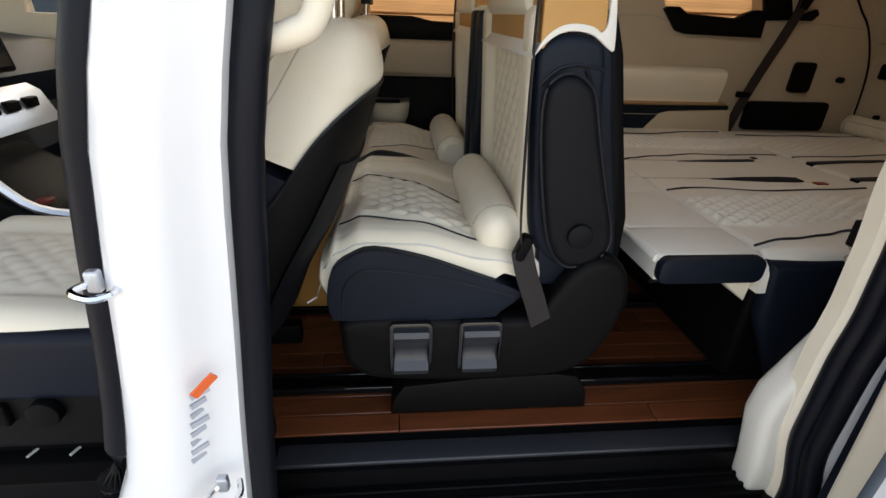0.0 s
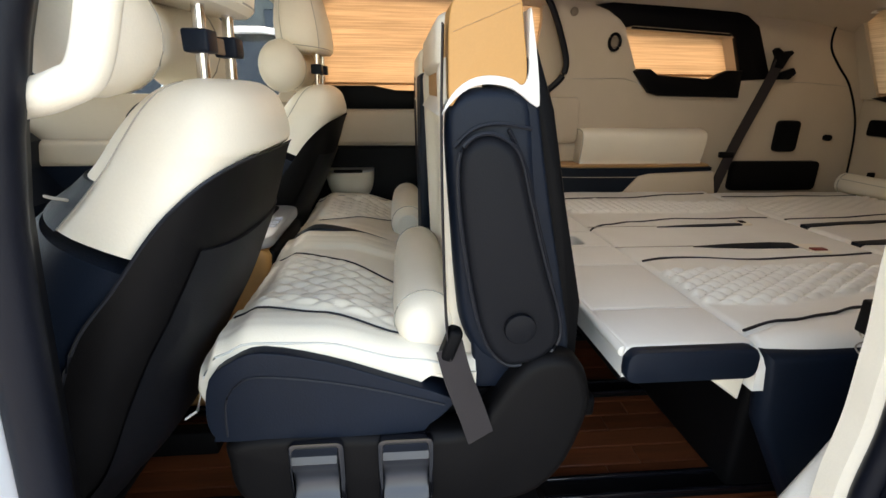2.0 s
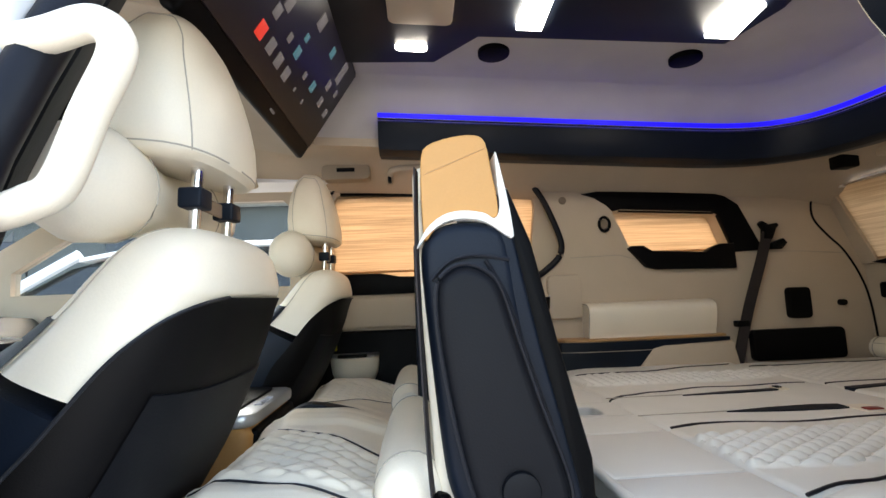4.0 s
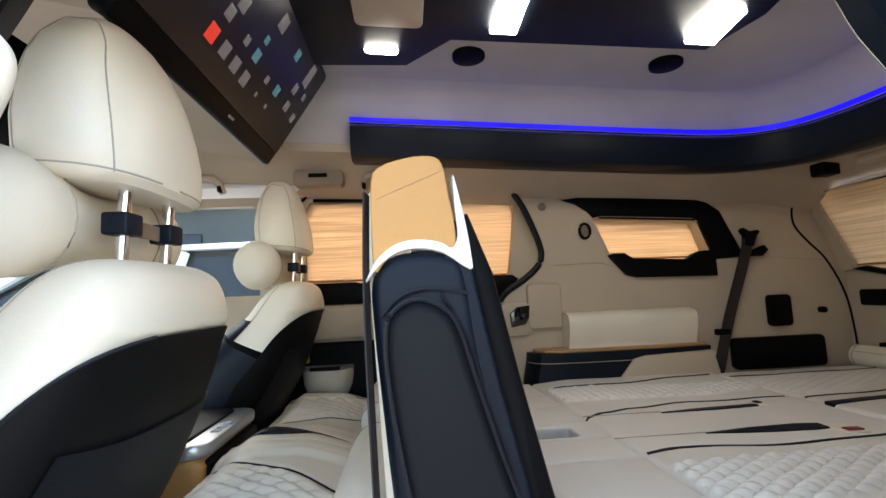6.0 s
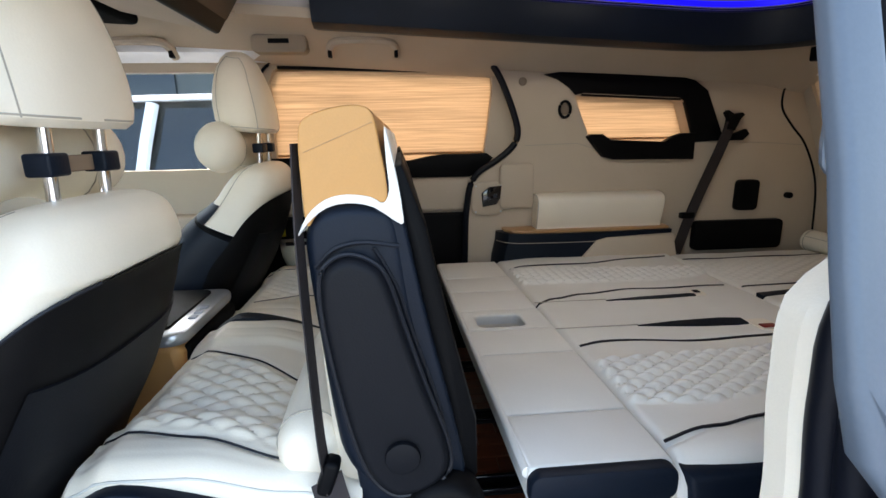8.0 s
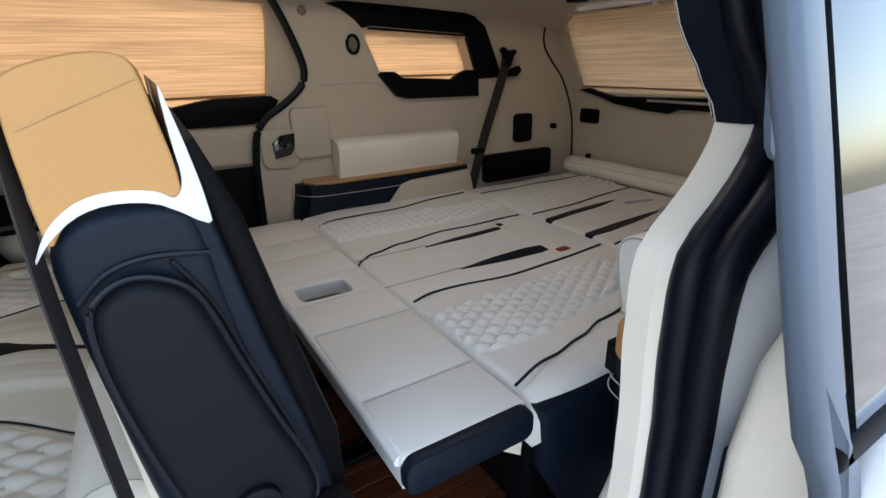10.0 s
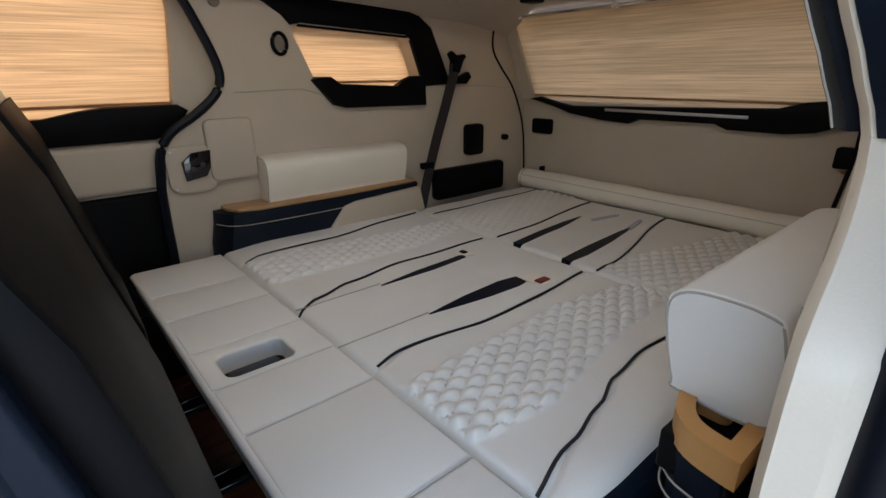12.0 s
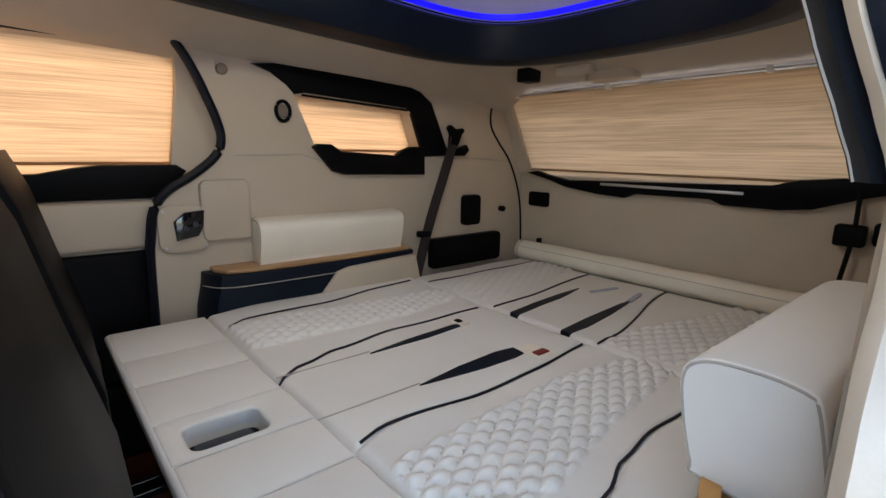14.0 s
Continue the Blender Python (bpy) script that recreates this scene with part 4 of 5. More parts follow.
    wing = [(0.705, 0.538), (0.677, 0.588), (0.667, 0.648), (0.657, 0.758), (0.649, 0.858), (0.649, 0.913), (0.670, 0.940), (0.705, 0.948), (0.750, 0.943), (0.770, 0.918), (0.785, 0.808), (0.813, 0.678), (0.838, 0.563), (0.825, 0.523), (0.755, 0.513)]
    P("side_wing", prism([(q.x, q.y) for q in curve([(a, b, 0) for a, b in wing], 3, True)], 1.172, 1.215, "y", 0.016, 4), NAVY, bk, "navy leather side wing")
    # headrest wing
    band = [(0.640, 0.908), (0.655, 0.927), (0.678, 0.945), (0.705, 0.951), (0.738, 0.945), (0.772, 0.922), (0.774, 0.940), (0.769, 0.978), (0.761, 1.020), (0.755, 1.044), (0.756, 1.0), (0.758, 0.966), (0.750, 0.950), (0.735, 0.958), (0.705, 0.962), (0.678, 0.956), (0.655, 0.937)]
    P("white_band", prism([(p.x, p.y) for p in curve([(a, b, 0) for a, b in band], 3, True)], 1.168, Y1 - 0.01, "y", 0.003), PALE, bk, "white leather band")
    hr = [(0.653, 0.923), (0.650, 0.978), (0.651, 1.033), (0.660, 1.055), (0.695, 1.067), (0.727, 1.069), (0.742, 1.058), (0.749, 1.018), (0.755, 0.978), (0.753, 0.951), (0.730, 0.954), (0.705, 0.955), (0.685, 0.950), (0.667, 0.938)]
    hp = [(p.x, p.y) for p in curve([(x, z, 0) for x, z in hr], 3, True)]
    h = P("headrest", prism(hp, 1.1695, 1.66, "y", 0.018, 5), TAN, s, "tan leather headrest side")
    P("seam", tube([(0.656, 1.169, 1.014), (0.69, 1.169, 1.028), (0.741, 1.169, 1.049)], 0.0006), TRAYWOOD, h)
    hc = rbox(0.638, 0.68, 1.24, 1.64, 0.97, 1.05, 0.02, 4)
    P("headrest_front", hc, CREAM, h, "cream headrest cushion")
    # belt
    P("belt", ribbon(curve([(0.644, 1.185, 1.025), (0.642, 1.172, 0.90), (0.645, 1.166, 0.75), (0.650, 1.16, 0.62), (0.658, 1.155, 0.55)], 5), 0.03, (0.15, 1, 0)), WEBBING, s, "dark seat belt webbing")
    P("belt_lower", ribbon(curve([(0.655, 1.15, 0.57), (0.668, 1.142, 0.52), (0.69, 1.134, 0.46), (0.705, 1.128, 0.415)], 4), 0.045, (1, 0.3, 0.35), 0.003), WEBBING, s)
    P("belt_guide", rbox(0.645, 0.668, 1.14, 1.17, 0.545, 0.60, 0.008, rot=((0.656, 1.155, 0.57), 0, 20, 0)), BLACK, s)
    return s


second_row_seat(False, "cream quilted captain seat with navy sides and tan headrest")
second_row_seat(True, "far cream quilted captain seat with navy inner side")


def bolster(mirror):
    t = thing("lumbar_pillow", (0.627, 1.4, 0.59), "cream leather roll pillow lying against the seat back", "pillow", "roll pillows", mirror=mirror)
    c, rings = Vector((0.62, 0, 0.560) if mirror else (0.637, 0, 0.588)), []
    for y, r in ((1.185, 0.010), (1.188, 0.030), (1.203, 0.045), (1.23, 0.052), (1.30, 0.055), (1.42, 0.056), (1.54, 0.055), (1.61, 0.052), (1.635, 0.045), (1.65, 0.035), (1.653, 0.01)):
        rings.append([(c.x + r * math.cos(a), y, c.z + r * 1.05 * math.sin(a)) for a in [2 * math.pi * i / 24 for i in range(24)]])
    part("cover", loft(rings), CREAM, t, "", mirror)
    for y in (1.228, 1.612):
        part("seam", tube([(c.x + 0.0525 * math.cos(a), y, c.z + 0.0550 * math.sin(a)) for a in [2 * math.pi * i / 24 for i in range(25)]], 0.0012), GREYSTITCH, t, "", mirror)
    return t


bolster(False)
bolster(True)


# ---- front seats ----
def front_seat(mirror, label):
    s = thing("front_seat", (0.0, 1.3, FLOOR), label, "car seat", "front seats", mirror=mirror)

    def P(name, bm, m, parent=s, lab=""):
        bm.transform(Matrix.Translation((0.018, 0, 0)))
        return part(name, bm, m, parent, lab, mirror)
    c = 1.30
    # height, front edge, rear edge, half width, edge of the rear shell
    st = [(0.34, -0.20, 0.05, 0.21, -0.04), (0.42, -0.16, 0.11, 0.232, 0.02), (0.50, -0.10, 0.178, 0.243, 0.085), (0.60, -0.02, 0.226, 0.245, 0.145), (0.68, 0.05, 0.275, 0.24, 0.19), (0.74, 0.10, 0.311, 0.232, 0.237), (0.80, 0.14, 0.352, 0.22, 0.286), (0.835, 0.165, 0.369, 0.212, 0.322), (0.865, 0.188, 0.381, 0.203, 0.36), (0.89, 0.205, 0.392, 0.195, 0.40), (0.925, 0.235, 0.387, 0.18, 0.42), (0.95, 0.265, 0.376, 0.158, 0.42), (0.964, 0.30, 0.355, 0.12, 0.42), (0.967, 0.32, 0.345, 0.06, 0.42)]
    E_ = 0.72

    def arc(z, f, r, w, a0, a1, n, grow=0.0, tilt=0.10):
        out, mid = [], (f + r) / 2
        for i in range(n + 1):
            a = a0 + (a1 - a0) * i / n
            ca, sa = math.cos(a), math.sin(a)
            xx = mid + ((r - f) / 2 + grow) * math.copysign(abs(ca) ** E_, ca)
            out.append((xx, c + (w + grow) * math.copysign(abs(sa) ** E_, sa), z - tilt * (xx - mid)))
        return out

    def ring(z, f, r, w):
        return arc(z, f, r, w, 0, 2 * math.pi * 27 / 28, 27)

    def fine(rows, n=4):
        cols = [curve([Vector((row[0], row[k], 0)) for row in rows], n) for k in (1, 2, 3, 4)]
        return [(a.x, a.y, b.y, d.y, e.y) for a, b, d, e in zip(*cols)]

    def edge(f, r, xb):
        k = min(1.0, max(-1.0, (xb - (f + r) / 2) / ((r - f) / 2)))
        return math.acos(math.copysign(abs(k) ** (1 / E_), k))
    navy_rows, cream_rows, dark_rows = [], [], []
    for z, f, r, w, xb in fine(st):
        tilt = 0.10 + 0.6 * smooth(0.86, 0.70, z)
        ab = edge(f, r, xb) if xb < r else 0.0
        line = arc(z, f, r, w, ab + 0.0001, 2 * math.pi - ab - 0.0001, 36, 0, tilt)
        if z < 0.768:
            navy_rows.append(line)
        if z > 0.761:
            cream_rows.append(line)
        if ab > 0.02:
            dark_rows.append(arc(z, f, r, w, -ab - 0.03, ab + 0.03, 22, 0.005, tilt))
    bk = P("backrest", loft(cream_rows), CREAM, s, "cream leather backrest")
    for k in (-1, 1):
        P("seam", tube([arc(z, f, r, w, math.pi + k * 1.2, math.pi + k * 1.2, 1, 0.0005, 0.10 + 0.6 * smooth(0.86, 0.70, z))[0] for z, f, r, w, xb in fine(st) if 0.765 < z < 0.963], 0.0010), GREYSTITCH, bk)
    P("lower_bolster", loft(navy_rows), NAVY, bk, "navy leather lower bolster")
    sh = P("back_shell", loft(dark_rows), BROWN, bk, "dark moulded seat back shell")
    P("shell_piping", tube([row[0] for row in dark_rows], 0.0025), DARKSTITCH, sh)
    pk_rows = [arc(z, f, r, w, -edge(f, r, xb) * 0.62, edge(f, r, xb) * 0.62, 16, 0.009, 0.10 + 0.6 * smooth(0.86, 0.70, z)) for z, f, r, w, xb in fine(st) if 0.36 < z < 0.79]
    P("pocket", loft(pk_rows), CHARCOAL, sh, "charcoal map pocket")
    P("navy_patch", loft([arc(z, f, r, w, math.pi - 1.22, math.pi - 0.3, 8, 0.004, 0.10 + 0.6 * smooth(0.86, 0.70, z)) for z, f, r, w, xb in fine(st) if 0.757 < z < 0.85]), NAVY, bk, "navy front bolster patch")
    P("navy_patch", loft([arc(z, f, r, w, math.pi + 0.30, math.pi + 1.22, 8, 0.004, 0.10 + 0.6 * smooth(0.86, 0.70, z)) for z, f, r, w, xb in fine(st) if 0.757 < z < 0.85]), NAVY, bk, "navy front bolster patch")
    P("dark_insert", tube(curve([(0.225, c - 0.02, 0.935), (0.24, c - 0.10, 0.93), (0.245, c - 0.14, 0.918)], 5), 0.006), NAVY, bk)
    P("dark_insert", tube(curve([(0.155, c - 0.19, 0.83), (0.17, c - 0.20, 0.83), (0.19, c - 0.205, 0.828)], 5), 0.002), GREYSTITCH, bk)
    # cushion and base
    def top(x, y):
        z = interp([(-0.56, 0.475), (-0.50, 0.512), (-0.3, 0.507), (-0.05, 0.49)], x)
        u = y - c
        return z - edge_drop(min(y - 1.065, 1.535 - y), 0.05) - 0.015 * smooth(0.17, 0.13, abs(u)) + 0.006 * smooth(0.13, 0.11, abs(u)) * quilt(x, u, 0.058, 0.05)
    P("cushion", field(-0.56, 0.0, 1.065, 1.535, 80, 80, top, lambda x: 0.41), CREAM, s, "cream quilted cushion")
    P("side_panel", rbox(-0.55, 0.0, 1.05, 1.10, 0.33, 0.475, 0.025, 4), NAVY, s, "navy cushion side")
    bs = P("seat_base", rbox(-0.50, 0.05, 1.06, 1.53, 0.2, 0.37, 0.03), BROWN, s, "dark plastic seat base")
    P("dial", disc((-0.22, 1.055, 0.31), 0.028, 0.03), BLACK, bs)
    P("switch", rbox(-0.31, -0.285, 1.045, 1.065, 0.28, 0.33, 0.006), BLACK, bs)
    P("runner", rbox(-0.5, 0.15, 1.10, 1.14, FLOOR, 0.21, 0.006), BLACK, s)
    P("runner", rbox(-0.5, 0.15, 1.44, 1.48, FLOOR, 0.21, 0.006), BLACK, s)
    # headrest
    rr = []
    for z, f, r, w in ((1.066, 0.235, 0.325, 0.105), (1.068, 0.212, 0.348, 0.130), (1.078, 0.198, 0.358, 0.142), (1.10, 0.192, 0.361, 0.148), (1.14, 0.190, 0.358, 0.150), (1.18, 0.194, 0.350, 0.147), (1.22, 0.202, 0.339, 0.138), (1.255, 0.213, 0.327, 0.122), (1.285, 0.226, 0.314, 0.098), (1.303, 0.238, 0.302, 0.070), (1.312, 0.250, 0.290, 0.035)):
        rr.append([(x, y, zz) for x, y, zz in ring(z, f, r, w)])
    hd = P("headrest", loft(rr), CREAM, s, "cream leather headrest")
    for a, b in ((24, 19), (4, 9)):
        k = 1 if b > a else -1
        way = [r_[a] for r_ in rr[2:-3]] + [rr[-3][a + k * n] for n in range(1, abs(b - a))] + [r_[b] for r_ in rr[2:-3]][::-1]
        P("seam", tube(curve(way, 3), 0.0010), GREYSTITCH, hd)
    P("welt", tube(curve([Vector(p) + Vector((0.0, 0, 0.003)) for p in rr[2]], 1, True), 0.0016), GREYSTITCH, hd)
    for y in (1.237, 1.353):
        P("post", tube([(0.312, y, 0.95), (0.318, y, 1.075)], 0.0085, 10), CHROME, s, "chrome headrest post")
    return s


front_seat(False, "cream front seat with dark shell seen from behind")
front_seat(True, "far cream front seat with navy bolster and dark shell")


def neck_pillow(mirror):
    t = thing("neck_pillow", (0.23, 1.29, 1.03), "cream leather neck pillow strapped to headrest posts", "pillow", "neck pillows", mirror=mirror)
    rings = []
    for y, r in ((1.075, 0.015), (1.08, 0.04), (1.10, 0.066), (1.14, 0.078), (1.19, 0.072), (1.25, 0.056), (1.29, 0.052), (1.33, 0.056), (1.39, 0.072), (1.44, 0.078), (1.48, 0.066), (1.50, 0.04), (1.505, 0.015)):
        rings.append([(0.240 + r * 0.9 * math.cos(a), y, 1.02 + r * math.sin(a)) for a in [2 * math.pi * i / 22 for i in range(22)]])
    p = part("cover", loft(rings), CREAM, t, "", mirror)
    for y, r in ((1.19, 0.0725), (1.39, 0.0725)):
        part("seam", tube([(0.240 + r * 0.9 * math.cos(a), y, 1.02 + r * math.sin(a)) for a in [2 * math.pi * i / 22 for i in range(23)]], 0.0012), GREYSTITCH, p, "", mirror)
    for y in (1.237, 1.353):
        part("loop", rbox(0.316, 0.350, y - 0.022, y + 0.018, 1.0, 1.03, 0.004), NAVY, t, "navy strap loop", mirror)
    part("elastic", rbox(0.328, 0.333, 1.25, 1.345, 1.003, 1.026, 0.002), surface("brown elastic", (0.22, 0.15, 0.10), 0.8, stretch=(1, 1, 12)), t, "brown elastic strap", mirror)


neck_pillow(False)
neck_pillow(True)

# fridge box between the rows
fr = thing("cool_box", (0.15, 1.72, FLOOR), "tan sided cool box with silver rim and black lid", "cool box")
part("body", prism([(-0.15, 0.16), (0.25, 0.16), (0.275, 0.45), (0.285, 0.575), (0.268, 0.598), (-0.15, 0.598)], 1.60, 1.94, "y", 0.02, 3), TAN, fr, "tan leather body")
part("rear_face", rbox(0.270, 0.296, 1.625, 1.925, 0.30, 0.585, 0.01), BLACK, fr, "black rear panel")
part("rim", prism(round_rect(-0.16, 0.292, 1.595, 1.945, 0.04), 0.593, 0.622, "z", 0.008), SATIN, fr, "silver rim")
part("lid", prism(round_rect(-0.14, 0.245, 1.62, 1.92, 0.03), 0.621, 0.628, "z", 0.003), BLACK, fr, "black lid")
for i in range(3):
    part("button", rbox(0.262, 0.28, 1.70 + i * 0.035, 1.72 + i * 0.035, 0.621, 0.6255, 0.001), GREYPRINT, fr)

# door cup on the far sliding door
cup = thing("door_bin", (0.39, 2.45, 0.58), "cream door bin with a silver rim on the far door", "bin")
part("bowl", loft([[(0.391 + w * math.cos(a), 2.50 - d * max(0, math.sin(a)), z) for a in [math.pi * i / 18 for i in range(19)]] for z, w, d in ((0.520, 0.035, 0.02), (0.527, 0.060, 0.045), (0.545, 0.080, 0.066), (0.575, 0.092, 0.079), (0.61, 0.097, 0.084), (0.640, 0.098, 0.086))]), CREAM, cup)
part("rim", prism([(0.391 + 0.099 * math.cos(a), 2.50 - 0.088 * math.sin(a)) for a in [math.pi * i / 18 for i in range(19)]], 0.636, 0.648, "z", 0.003), SATIN, cup, "silver rim")
part("slot", rbox(0.335, 0.447, 2.405, 2.425, 0.640, 0.651, 0.002), BLACK, cup)
tg = thing("belt_tag", (0.30, 2.47, 0.70), "yellow tag hanging on the far door trim", "tag")
part("tag", rbox(0.30, 0.32, 2.485, 2.494, 0.66, 0.735, 0.003), YELLOW, tg)

# ---- bed of folded rear seats ----
BZ = 0.556
YL = [(1.16, 1.325), (1.34, 1.307), (1.476, 1.337), (1.66, 1.36), (1.86, 1.373)]
YU = [(1.16, 1.50), (1.35, 1.508), (1.637, 1.52), (1.79, 1.49), (1.86, 1.465)]


def lineN(x):
    return interp([(1.16, 1.203), (1.30, 1.235), (1.40, 1.257), (1.49, 1.284), (1.60, 1.297), (1.70, 1.290), (1.86, 1.285)], x)


def lineI(x):
    return interp([(1.16, 1.570), (1.26, 1.597), (1.46, 1.574), (1.62, 1.576), (1.83, 1.597), (1.86, 1.60)], x)


def farN(x):
    return interp([(1.16, 1.315), (1.24, 1.272), (1.44, 1.276), (1.81, 1.232), (1.86, 1.23)], x)


def farI(x):
    return interp([(1.16, 1.688), (1.24, 1.645), (1.34, 1.608), (1.52, 1.586), (1.86, 1.588)], x)


def rowA(x, y):
    v = y if y <= YC else 2 * YC - y
    d = min(x - 1.165, 1.857 - x)
    z = BZ - edge_drop(d, 0.018) - edge_drop(v - 1.155, 0.04)
    lo, hi = lerp(YL, x), lerp(YU, x)
    m = smooth(lo - 0.004, lo + 0.01, v) * smooth(hi + 0.004, hi - 0.01, v) * smooth(1.17, 1.185, x)
    z += m * (0.0145 * quilt(x - 1.16, v - 1.3, 0.06, 0.036) - 0.002)
    z += 0.008 * smooth(lo, 1.2, v) * smooth(1.15, 1.3, x)
    li, ln = (lineI(x), lineN(x)) if y <= YC else (farI(x), farN(x))
    z -= 0.006 * math.exp(-((v - li) / 0.006) ** 2) + 0.005 * math.exp(-((v - ln) / 0.005) ** 2)
    z += 0.0015 * math.sin(x * 23 + y * 9) * math.sin(y * 17)
    return z


def lineB(x, far):
    return 1.607 - 0.055 * smooth(1.95, 2.45, x) if far else 1.577 + 0.113 * smooth(1.9, 2.48, x)


def rowB(x, y):
    v = y if y <= YC else 2 * YC - y
    d = min(x - 1.862, 2.475 - x)
    z = BZ - edge_drop(d, 0.018) - edge_drop(v - 1.16, 0.04)
    m = smooth(1.30, 1.32, v) * smooth(1.53, 1.51, v + 0.10 * smooth(1.9, 2.45, x) - 0.06) * smooth(1.88, 1.90, x)
    z += m * 0.008 * quilt(x - 1.86, v - 1.3, 0.06, 0.036)
    z -= 0.006 * math.exp(-((v - lineB(x, y > YC)) / 0.006) ** 2)
    z += 0.0015 * math.sin(x * 21 + y * 7) * math.sin(y * 19)
    return z


def skew(bm):
    """The front of the bed runs slightly askew to the cabin."""
    for v in bm.verts:
        w = 1.0 if v.co.x < 1.16 else max(0.0, (1.86 - v.co.x) / 0.70)
        v.co.x += w * (0.010 + 0.033 * (YC - v.co.y))
    return bm


ra = thing("folded_seat", (1.5, YC, 0.5), "folded flat pale leather rear seat with quilted panels", "car seat", "folded rear seats")
part("cushion", skew(field(1.162, 1.858, 1.155, 2 * YC - 1.155, 174, 300, rowA, lambda x: 0.47)), PALE, ra, "pale quilted leather")
rb_ = thing("folded_seat", (2.15, YC, 0.5), "rear folded pale leather seat with dark slots", "car seat", "folded rear seats")
part("cushion", field(1.862, 2.475, 1.16, 2 * YC - 1.16, 150, 280, rowB, lambda x: 0.47), PALE, rb_, "pale quilted leather")
for mir in (False, True):
    xs = [(1.165 if mir else 1.197) + 0.02 * i for i in range(34 if mir else 33)]
    for ln in ((farI, farN) if mir else (lineI, lineN)):
        side_ = (lambda y: 2 * YC - y) if mir else (lambda y: y)
        part("piping", tube([(x, ln(x), rowA(x, side_(ln(x))) + 0.004) for x in xs], 0.003), DARKSTITCH, ra, "dark piping", mir)
    xs = [1.875 + 0.02 * i for i in range(30)]
    yb = [lineB(x, mir) for x in xs]
    part("piping", tube([(x, y, rowB(x, 2 * YC - y if mir else y) + 0.004) for x, y in zip(xs, yb)], 0.003), DARKSTITCH, rb_, "dark piping", mir)
    part("piping", tube([(x, 1.275, rowB(x, 1.275) + 0.001) for x in xs], 0.0025), DARKSTITCH, rb_, "dark piping", mir)
    sl = [(1.385, 1.668), (1.45, 1.658), (1.55, 1.645), (1.64, 1.640), (1.672, 1.645), (1.675, 1.682), (1.62, 1.690), (1.50, 1.684)] if not mir else [(1.385, 1.688), (1.5, 1.672), (1.66, 1.662), (1.672, 1.666), (1.672, 1.68), (1.55, 1.692)]
    part("slot", prism(sl, BZ - 0.02, BZ + 0.0035, "z"), NAVY, ra, "dark belt slot", mir)
    part("seam", tube([(x, 1.676, BZ + 0.001) for x in (1.17, 1.25, 1.32, 1.39)], 0.0015), GREYSTITCH, ra, "", mir)
    part("slot_pocket", prism(round_rect(1.678, 1.735, 1.60, 1.672, 0.012) if not mir else round_rect(1.676, 1.71, 1.63, 1.68, 0.01), BZ - 0.02, BZ + 0.0025, "z"), CREAM, ra, "recessed pocket", mir)
    part("buckle", rbox(1.688, 1.728, 1.612, 1.634, BZ, BZ + 0.006, 0.003) if not mir else rbox(1.682, 1.70, 1.638, 1.66, BZ, BZ + 0.006, 0.003), RED if not mir else BROWN, ra, "red buckle", mir)
    sl = [(1.862, 1.655), (1.95, 1.655), (2.10, 1.675), (2.22, 1.695), (2.262, 1.708), (2.21, 1.711), (2.0, 1.697), (1.862, 1.682)] if not mir else [(1.862, 1.687), (2.0, 1.668), (2.15, 1.655), (2.25, 1.655), (2.10, 1.685), (1.862, 1.714)]
    part("slot", prism(sl, BZ - 0.02, BZ + 0.0035, "z"), NAVY, rb_, "dark belt slot", mir)
    part("slot_fold", prism([(2.25, 1.697), (2.36, 1.722), (2.375, 1.732), (2.36, 1.738), (2.24, 1.715)], BZ - 0.02, BZ + 0.003, "z"), GREYPRINT, rb_, "grey fold at the slot's end", mir)
part("side_panel", skew(prism([(1.17, 0.545), (1.80, 0.545), (1.80, 0.20), (1.30, 0.20), (1.19, 0.40)], 1.145, 1.19, "y", 0.02, 4)), NAVY, ra, "navy leather side")
part("side_panel", rbox(1.87, 2.45, 1.15, 1.19, 0.2, 0.54, 0.02), NAVY, rb_, "navy leather side")
part("side_panel", skew(rbox(1.17, 1.85, 2.36, 2.40, 0.2, 0.54, 0.02)), NAVY, ra, "navy leather side")
part("support", skew(rbox(1.25, 1.80, 1.25, 2.30, FLOOR, 0.47, 0.02)), BLACK, ra)
part("support", rbox(1.9, 2.45, 1.25, 2.30, FLOOR, 0.47, 0.02), BLACK, rb_)
part("cream_flap", skew(prism([(1.075, 0.50), (1.16, 0.515), (1.155, 0.44)], 1.17, 1.24, "y", 0.006)), CREAM, ra, "cream leather tab")

